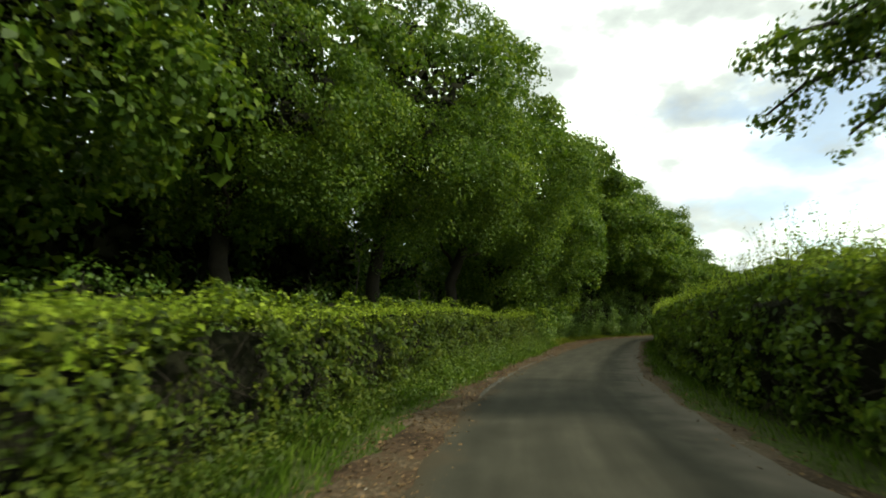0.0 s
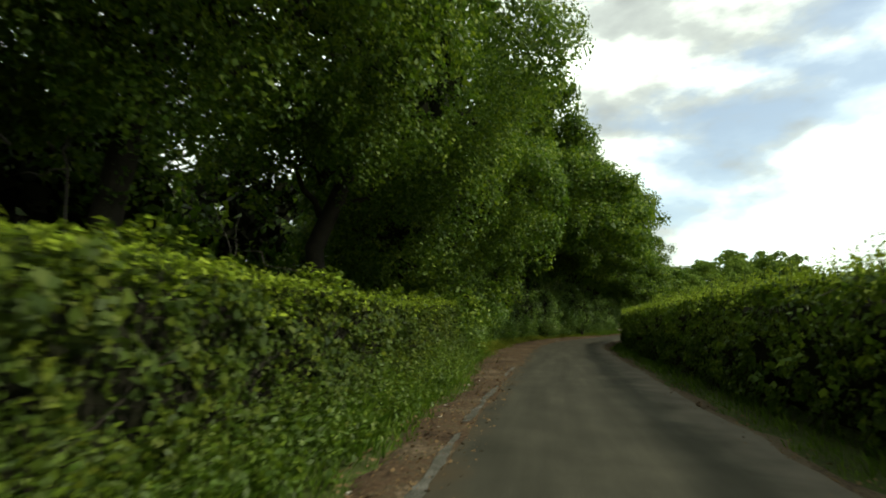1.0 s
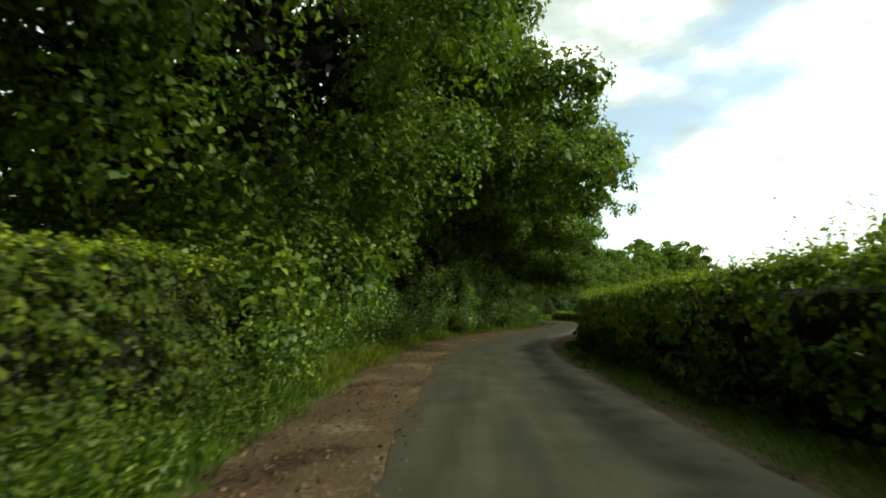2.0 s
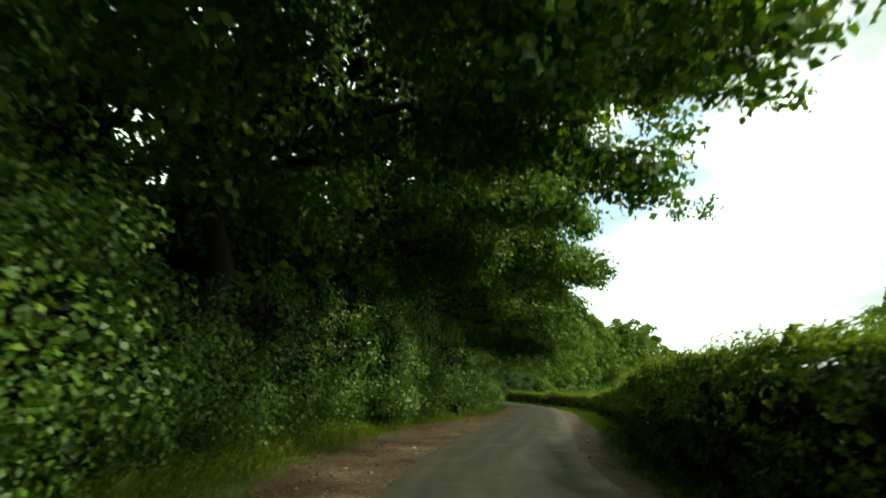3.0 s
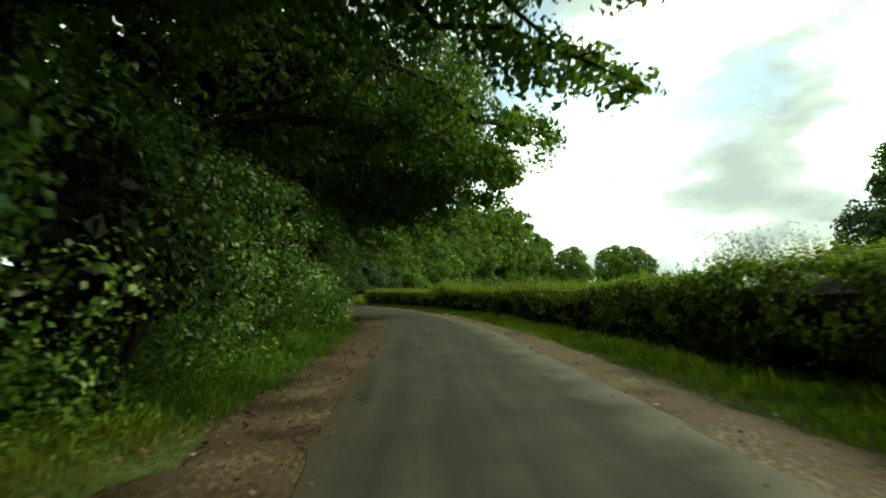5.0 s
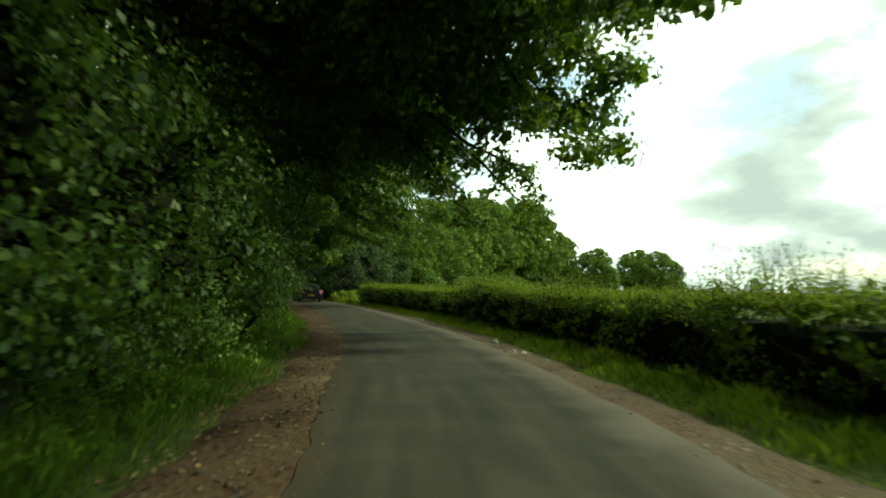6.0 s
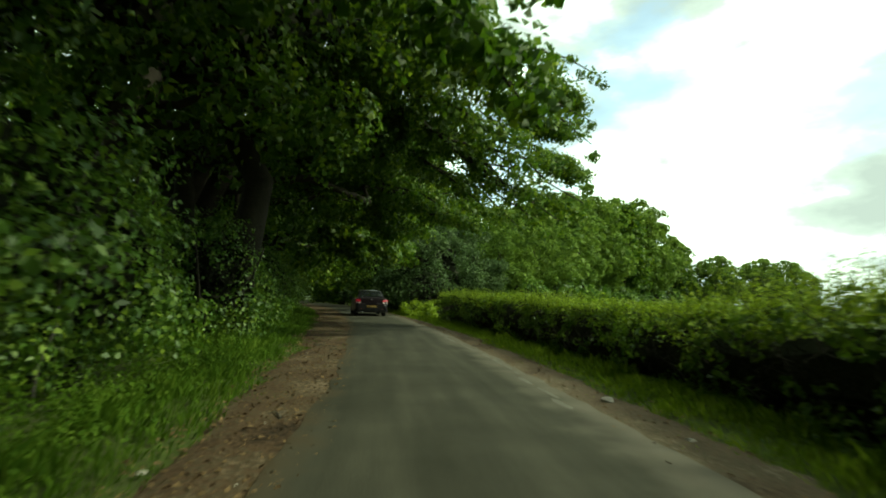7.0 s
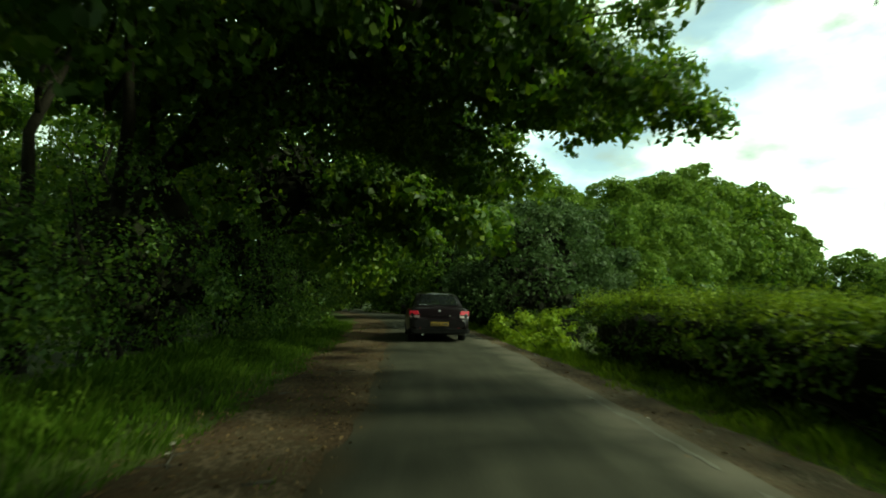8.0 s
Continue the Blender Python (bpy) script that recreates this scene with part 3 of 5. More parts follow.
# ---- hedges ----
def hedge(label, s0, s1, front, thick, top, side, size, per_m2, seed, mat, shoots=0.0, shoot_len=0.45, lumps=0.16, stems=0, gaps=-0.2, tall_at=(), lit_fresh_top=0.0):
    """A hedge along the lane: dark core and twigs inside, leaves on its faces and top, fresh shoots above."""
    rng = np.random.default_rng(seed)
    body = tagged(new("hedge"), label, "hedge", "hedges of the lane")
    # dark core: added to block light, its colour stands for the inner shade
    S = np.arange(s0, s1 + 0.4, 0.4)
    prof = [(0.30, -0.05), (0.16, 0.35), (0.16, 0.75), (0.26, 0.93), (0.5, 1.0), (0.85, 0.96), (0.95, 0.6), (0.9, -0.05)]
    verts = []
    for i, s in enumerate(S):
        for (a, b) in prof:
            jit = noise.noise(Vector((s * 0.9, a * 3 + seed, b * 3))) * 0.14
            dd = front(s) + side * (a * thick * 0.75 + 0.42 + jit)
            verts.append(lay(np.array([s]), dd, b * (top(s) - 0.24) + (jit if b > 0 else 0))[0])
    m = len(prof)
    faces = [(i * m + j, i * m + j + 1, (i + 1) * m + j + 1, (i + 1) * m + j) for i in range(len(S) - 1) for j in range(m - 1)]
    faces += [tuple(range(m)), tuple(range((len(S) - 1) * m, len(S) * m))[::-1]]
    child("shade_core", mesh_of("shade_core", verts, faces, INNER_SHADE), body, "dark closed core standing for the shade behind the leaves")
    q = int((s1 - s0) * 130)
    ss, zz = rng.uniform(s0, s1, q), rng.random(q)
    td = np.array([top(x) for x in S]), np.array([front(x) for x in S])
    at = lay(ss, np.interp(ss, S, td[1]) + side * rng.uniform(0.08, 0.42, q), zz * np.interp(ss, S, td[0]) * 0.95)
    way = unit(lay_dir(ss, np.stack((rng.normal(size=q) * 0.8, rng.normal(size=q) * 0.5, rng.normal(size=q) * 0.5 + 0.7), -1))) * rng.uniform(0.08, 0.3, q)[:, None]
    wide = unit(np.cross(way, rng.normal(size=(q, 3)))) * rng.uniform(0.003, 0.007, q)[:, None]
    child("twig_tangle", quads_mesh("twig_tangle", np.stack((at - way - wide, at - way + wide, at + way + wide * 0.4, at + way - wide * 0.4), 1), BARK), body, "tangle of thin bare twigs", "stuff")
    for _ in range(stems):
        s = rng.uniform(s0 + 1, s1 - 1.5)
        h0, ln = rng.uniform(0.0, 0.5), rng.uniform(0.7, 1.6) * rng.choice((-1, 1))
        u = np.linspace(0, 1, 6)
        dd = front(s) + side * (0.06 + 0.06 * rng.random())
        P = lay(s + ln * u, dd + rng.normal(size=6) * 0.03, h0 + (top(s) * 0.55) * rng.uniform(0.4, 1.0) * u + rng.normal(size=6) * 0.03)
        v, f = tube(P, np.linspace(0.016, 0.005, 6) * rng.uniform(0.6, 1.2), 5)
        child("stem", mesh_of("stem", v, f, BARK, True), body)
    # leaves
    h = float(np.mean([top(s) for s in S]))
    k = int((s1 - s0) * (h + thick) * per_m2)
    s = rng.uniform(s0, s1, k)
    pick = rng.random(k) * (h * 1.05 + thick)
    on_face = pick < h * 1.05
    tops = np.array([top(x) for x in S])
    fronts = np.array([front(x) for x in S])
    tz, fd = np.interp(s, S, tops), np.interp(s, S, fronts)
    z = np.where(on_face, rng.random(k) ** 0.9 * tz, tz)
    a = np.where(on_face, 0.0, rng.random(k) * thick)
    bulge = np.array([noise.noise(Vector((x * 0.8, y * 1.1 + seed, q))) for x, y, q in zip(s, z, a)]) * lumps
    fine = np.array([noise.noise(Vector((x * 2.6, y * 3.3 + seed, q * 3))) for x, y, q in zip(s, z, a)]) * lumps * 0.9
    round_in = np.where(on_face, 0.22 * np.clip((z / tz - 0.72) / 0.28, 0, 1) ** 2, 0.0)
    inward = np.where(on_face, a + rng.random(k) * 0.20 - bulge - fine + round_in + 0.45 * np.clip(0.4 - z, 0, 1), a + 0.08)
    zz = np.where(on_face, z, tz + bulge + fine - rng.random(k) * 0.16 - 0.12 * (np.abs(a / thick - 0.5) * 2) ** 3)
    nrm = np.where(on_face[:, None], np.stack((np.zeros(k), np.full(k, -side * 1.0), np.full(k, 0.45)), -1), np.array([[0, -side * 0.2, 1.0]]))
    N = unit(lay_dir(s, unit(nrm + rng.normal(size=(k, 3)) * 0.5)))
    hole = np.array([noise.noise(Vector((x * 1.5 + seed, y * 2.3, 4.0))) + 0.5 * noise.noise(Vector((x * 4.1, y * 5.2, seed))) for x, y in zip(s, z)])
    keep = ~(on_face & (hole < (gaps(s) if callable(gaps) else gaps) - 0.25 * np.clip(z / tz - 0.55, 0, 1)))
    # young leaves on top; their bright colour also holds the light from above
    lime = ~on_face & (rng.random(k) < lit_fresh_top)
    sizes = size * rng.uniform(0.6, 1.4, k)
    P = lay(s, fd + side * inward, zz)
    if lit_fresh_top:
        child("lit_fresh_top", quads_mesh("lit_fresh_top", leaf_quads(P[lime], N[lime], sizes[lime], rng, 0.6, 0.14, 0.1), LEAF_FRESH), body, "layer of young leaves on top, coloured as brightly lit", "stuff")
    keep &= ~lime
    V = leaf_quads(P[keep], N[keep], sizes[keep], rng, 0.68, 0.14, 0.25)
    child("foliage", quads_mesh("foliage", V, mat), body, "dense small green leaves", "stuff")
    # fresh shoots
    q = int((s1 - s0) * shoots)
    if q:
        ss = rng.uniform(s0, s1, q)
        aa = rng.random(q) * thick
        ll = shoot_len * rng.uniform(0.3, 1.0, q) * (0.5 + 0.9 * np.array([abs(noise.noise(Vector((x * 0.35, seed, 0)))) for x in ss]) * 2)
        ll = ll * (1 + sum(1.5 * np.exp(-((ss - c) / w) ** 2) for c, w in tall_at))
        C, NN, ZZ = [], [], []
        dirs = np.stack((rng.normal(size=q) * 0.22, rng.normal(size=q) * 0.22 - side * 0.06, np.ones(q)), -1)
        t0, f0 = np.interp(ss, S, tops), np.interp(ss, S, fronts)
        foot = lay(ss, f0 + side * aa, t0 - 0.12)
        rise = lay_dir(ss, dirs) * (ll + 0.08)[:, None]
        wide = unit(np.cross(rise, rng.normal(size=(q, 3)))) * 0.0035
        child("shoot_stem", quads_mesh("shoot_stem", np.stack((foot - wide, foot + wide, foot + rise + wide * 0.4, foot + rise - wide * 0.4), 1), BARK), body, "thin upright stems of the shoots", "stuff")
        for j in range(7):
            u = (j + 0.7) / 7
            r = rng.normal(size=(q, 3)) * (0.026 + 0.02 * (1 - u)) * (1 + 0.3 * ll[:, None])
            C.append(lay(ss + dirs[:, 0] * u * ll + r[:, 0], f0 + side * aa + dirs[:, 1] * u * ll + r[:, 1], t0 - 0.06 + dirs[:, 2] * u * ll + r[:, 2]))
            NN.append(unit(lay_dir(ss, np.stack((rng.normal(size=q), rng.normal(size=q), np.full(q, 0.7)), -1))))
            ZZ.append(size * (0.78 - 0.34 * u) * rng.uniform(0.6, 1.1, q))
        V = leaf_quads(np.concatenate(C), np.concatenate(NN), np.concatenate(ZZ), rng, 0.6, 0.14)
        child("fresh_growth", quads_mesh("fresh_growth", V, LEAF_FRESH), body, "bright fresh shoots on top", "stuff")
    return body


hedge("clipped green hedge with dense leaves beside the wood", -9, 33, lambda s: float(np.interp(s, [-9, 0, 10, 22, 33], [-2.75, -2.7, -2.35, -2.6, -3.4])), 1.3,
      lambda s: float(np.interp(s, [-9, 3, 7, 13, 16, 20, 24, 28, 33], [1.34, 1.38, 1.42, 1.64, 1.70, 1.64, 1.58, 1.76, 1.98])), -1, 0.092, 620, 71, LEAF_CLIPPED, 110, 0.17, 0.42, 40, lambda s: np.interp(s, [9, 15], [-0.05, -0.34]), lit_fresh_top=0.42)
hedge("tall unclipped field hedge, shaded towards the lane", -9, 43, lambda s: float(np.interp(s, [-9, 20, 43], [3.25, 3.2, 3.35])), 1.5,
      lambda s: float(np.interp(s, [-9, 8, 14, 28, 38, 43], [1.92, 1.9, 1.84, 1.84, 1.8, 1.75])), 1, 0.105, 330, 72, LEAF_HEDGE, 80, 0.34, 0.24, tall_at=((8.3, 1.2), (30, 1.2)), lit_fresh_top=0.5)
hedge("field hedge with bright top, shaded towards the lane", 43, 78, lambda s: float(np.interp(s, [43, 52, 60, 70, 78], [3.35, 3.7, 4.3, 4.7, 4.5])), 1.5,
      lambda s: float(np.interp(s, [43, 50, 60, 70, 78], [1.85, 1.9, 1.7, 1.45, 1.2])), 1, 0.09, 390, 73, LEAF_HEDGE, 120, 0.34, 0.3, 30, -0.2, tall_at=((45, 1.0), (63.5, 0.7), (72, 1.2)), lit_fresh_top=0.6)
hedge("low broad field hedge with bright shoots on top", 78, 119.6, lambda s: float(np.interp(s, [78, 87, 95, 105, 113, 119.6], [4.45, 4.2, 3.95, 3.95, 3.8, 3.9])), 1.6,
      lambda s: float(np.interp(s, [78, 92, 94, 96, 98, 104, 116, 121], [1.15, 1.12, 1.3, 1.45, 1.15, 1.15, 1.3, 1.25])), 1, 0.09, 400, 74, LEAF_HEDGE, 170, 0.34, 0.34, 60, 0.05, tall_at=((85, 1.6), (90.8, 1.0), (98, 1.4), (106, 1.0)), lit_fresh_top=0.75)
hedge("low far hedge round the bend of the lane", 124, 150, lambda s: 4.2, 1.5, lambda s: 0.95, 1, 0.11, 220, 75, LEAF_FRESH, 20, 0.4)


# ---- trees and shrubs ----
def tree(label, s, d, height, base, reach, deep, seed, leaf=0.25, per=200, n=100, mat=None, boughs=(), stems=1, girth=0.28, clump=1.35, name="tree", group="trees of the wood", road_pull=0.0, limbs=7, back=None, inner=24, spray=0.45, faced=False, coarse=0.4, fill=0, fill_size=0.6, taper=0.4, fork=0.25, near_leaf=0.0, near_from=2.2, fill_back=0.0, bark=None, lobes=0, lobe=1.5, cover=1.0, dark_fill=False, under=-0.32):
    """A tree by its place on the lane: trunk, limbs and a crown of leafy clumps; +x is towards the right of the lane."""
    rng, side_rng = np.random.default_rng(seed), np.random.default_rng(seed + 7700)
    top = tagged(new(name), label, name, group)
    mid = np.array((road_pull, 0.0, (base + height) / 2))
    ext = np.array((reach, deep, (height - base) / 2))
    for j in range(stems):
        off = rng.normal(size=2) * (fork if stems > 1 else 0)
        tip = np.array((road_pull * 0.4 + rng.normal() * 0.4 + off[0] * (1.3 if fork > 0.4 else 3), rng.normal() * 0.4 + off[1] * (1.3 if fork > 0.4 else 3), base + (height - base) * 0.72))
        P = bent((off[0], off[1], -0.15), tip, rng, 0, 0.025, 9)
        v, f = tube(P, girth / math.sqrt(stems) * np.linspace(1.15, 0.22, 9) * np.r_[1.25, np.ones(8)], 9)
        child("trunk", mesh_of("trunk", v, f, bark or BARK, True), top)
    cs, rs = [], []
    low = base + (height - base) * 0.34
    while len(cs) < n:
        v = unit(rng.normal(size=3)) * rng.uniform(0.45, 1.0) ** 0.7 * 0.94
        up = max(v[2], 0.0)
        c = np.array((road_pull * (1 - up * 2.5 * taper) + v[0] * reach * (1 - taper * up), v[1] * deep, low + v[2] * ((height - low) if v[2] > 0 else (low - base))))
        c[:2] += rng.normal(size=2) * 0.3
        cs.append(c)
        rs.append(clump * rng.uniform(0.6, 1.25) * (1 - 0.25 * up))
    for c in sorted(cs, key=lambda c: rng.random())[:limbs]:
        z0 = min(c[2] * 0.7, base + (height - base) * 0.5)
        v, f = tube(bent((road_pull * 0.2 * z0 / height, 0, max(z0, base * 0.7)), c, rng, 0.3, 0.05), girth * np.linspace(0.36, 0.07, 7), 6)
        child("limb", mesh_of("limb", v, f, BARK, True), top)
    parts = []
    if lobes:
        def shape(v):
            rise = max(v[2], 0.0)
            return np.array((road_pull * (1 - rise * 2.5 * taper) + v[0] * reach * (1 - taper * rise), v[1] * deep, low + v[2] * ((height - low) if v[2] > 0 else (low - base))))
        C, N, Z = lobed(shape, np.array((road_pull, 0.0, low)), lobes, lobe, rng, near_leaf or leaf, leaf, coarse, lambda c: c[0] > near_from and c[2] < 10.0 and c[1] < 3.0, lambda c: c[0] > (back if back is not None else -9.0) and (c[1] < 2.0 or c[0] > 2.5), cover, under)
        parts.append(leaf_quads(C, N, Z, rng, 0.68, 0.12, 0.35))
    else:
        C, N, Z = clumps(cs, rs, per, leaf, rng, mid, 0.75, inner, spray, faced)
        parts.append(leaf_quads(C, N, Z, rng, 0.7, 0.12, 0.3))
    if fill:        # broad sprays inside the crown; dark_fill puts its shade into their colour
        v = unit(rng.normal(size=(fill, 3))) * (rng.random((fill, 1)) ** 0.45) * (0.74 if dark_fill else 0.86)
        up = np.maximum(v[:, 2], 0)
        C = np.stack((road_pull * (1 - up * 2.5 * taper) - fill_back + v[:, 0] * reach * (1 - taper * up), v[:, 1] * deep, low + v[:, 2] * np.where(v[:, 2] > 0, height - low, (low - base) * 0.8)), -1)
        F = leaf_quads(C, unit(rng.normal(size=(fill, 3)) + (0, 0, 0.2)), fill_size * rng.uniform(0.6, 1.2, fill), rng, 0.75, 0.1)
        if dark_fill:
            child("crown_shade", quads_mesh("crown_shade", F, INNER_SHADE), top, "dark sheets standing for the shade deep inside the crown", "stuff")
        else:
            parts.append(F)
    for (bx, by, bz, z0, br, *bt) in boughs:
        P = bent((0.1 * bx, 0.1 * by, z0), (bx, by, bz), rng, 0.9, 0.03, 10)
        v, f = tube(P, np.linspace(bt[0] if bt else 0.13, 0.015, 10), 6)
        if br < 1.05:
            for _ in range(7):
                a = P[side_rng.integers(5, 9)]
                w, g = tube(bent(a, a + np.clip(side_rng.normal(size=3), -1.2, 1.2) * (0.4, 0.4, 0.22) * br + (0.15, 0, -0.05), side_rng, 0.05, 0.08, 5), np.linspace(0.02, 0.005, 5), 4)
                f = f + [tuple(i + len(v) for i in q) for q in g]
                v = v + w
        child("limb", mesh_of("limb", v, f, BARK, True), top)
        bc, bl = [], []
        for u in np.linspace(bt[1] if len(bt) > 1 else 0.4, 1.0, 13):
            p = np.array([np.interp(u, np.linspace(0, 1, 10), P[:, k]) for k in range(3)])
            for _ in range(2):
                off = rng.normal(size=3) * (0.5, 0.5, 0.45 if br > 1.05 else 0.3) * br * (1.3 - u)
                if br <= 1.05:      # thin boughs hang their sprays
                    off[2] -= 0.3 * br * abs(rng.normal())
                bc.append(p + off)
                bl.append(br * rng.uniform(0.45, 0.85) * ((1.05 - 0.32 * u) if br > 1.05 else (1.15 - 0.5 * u)))
        fine = 0.66 if br < 1.05 else 0.95
        C, N, Z = clumps(bc, bl, per * 1.05 * (0.95 / fine) ** 2 * (0.74 if br < 1.05 else 0.9), leaf * fine, rng, inner=8 if br < 1.05 else 12, spray=0.3 if br < 1.05 else 0.45)
        parts.append(leaf_quads(C, N, Z, rng, 0.7, 0.12, 0.4))
    child("crown", quads_mesh("crown", np.concatenate(parts), mat or LEAF_OAK), top, "", "stuff")
    top.matrix_basis = spot(s, d)
    return top


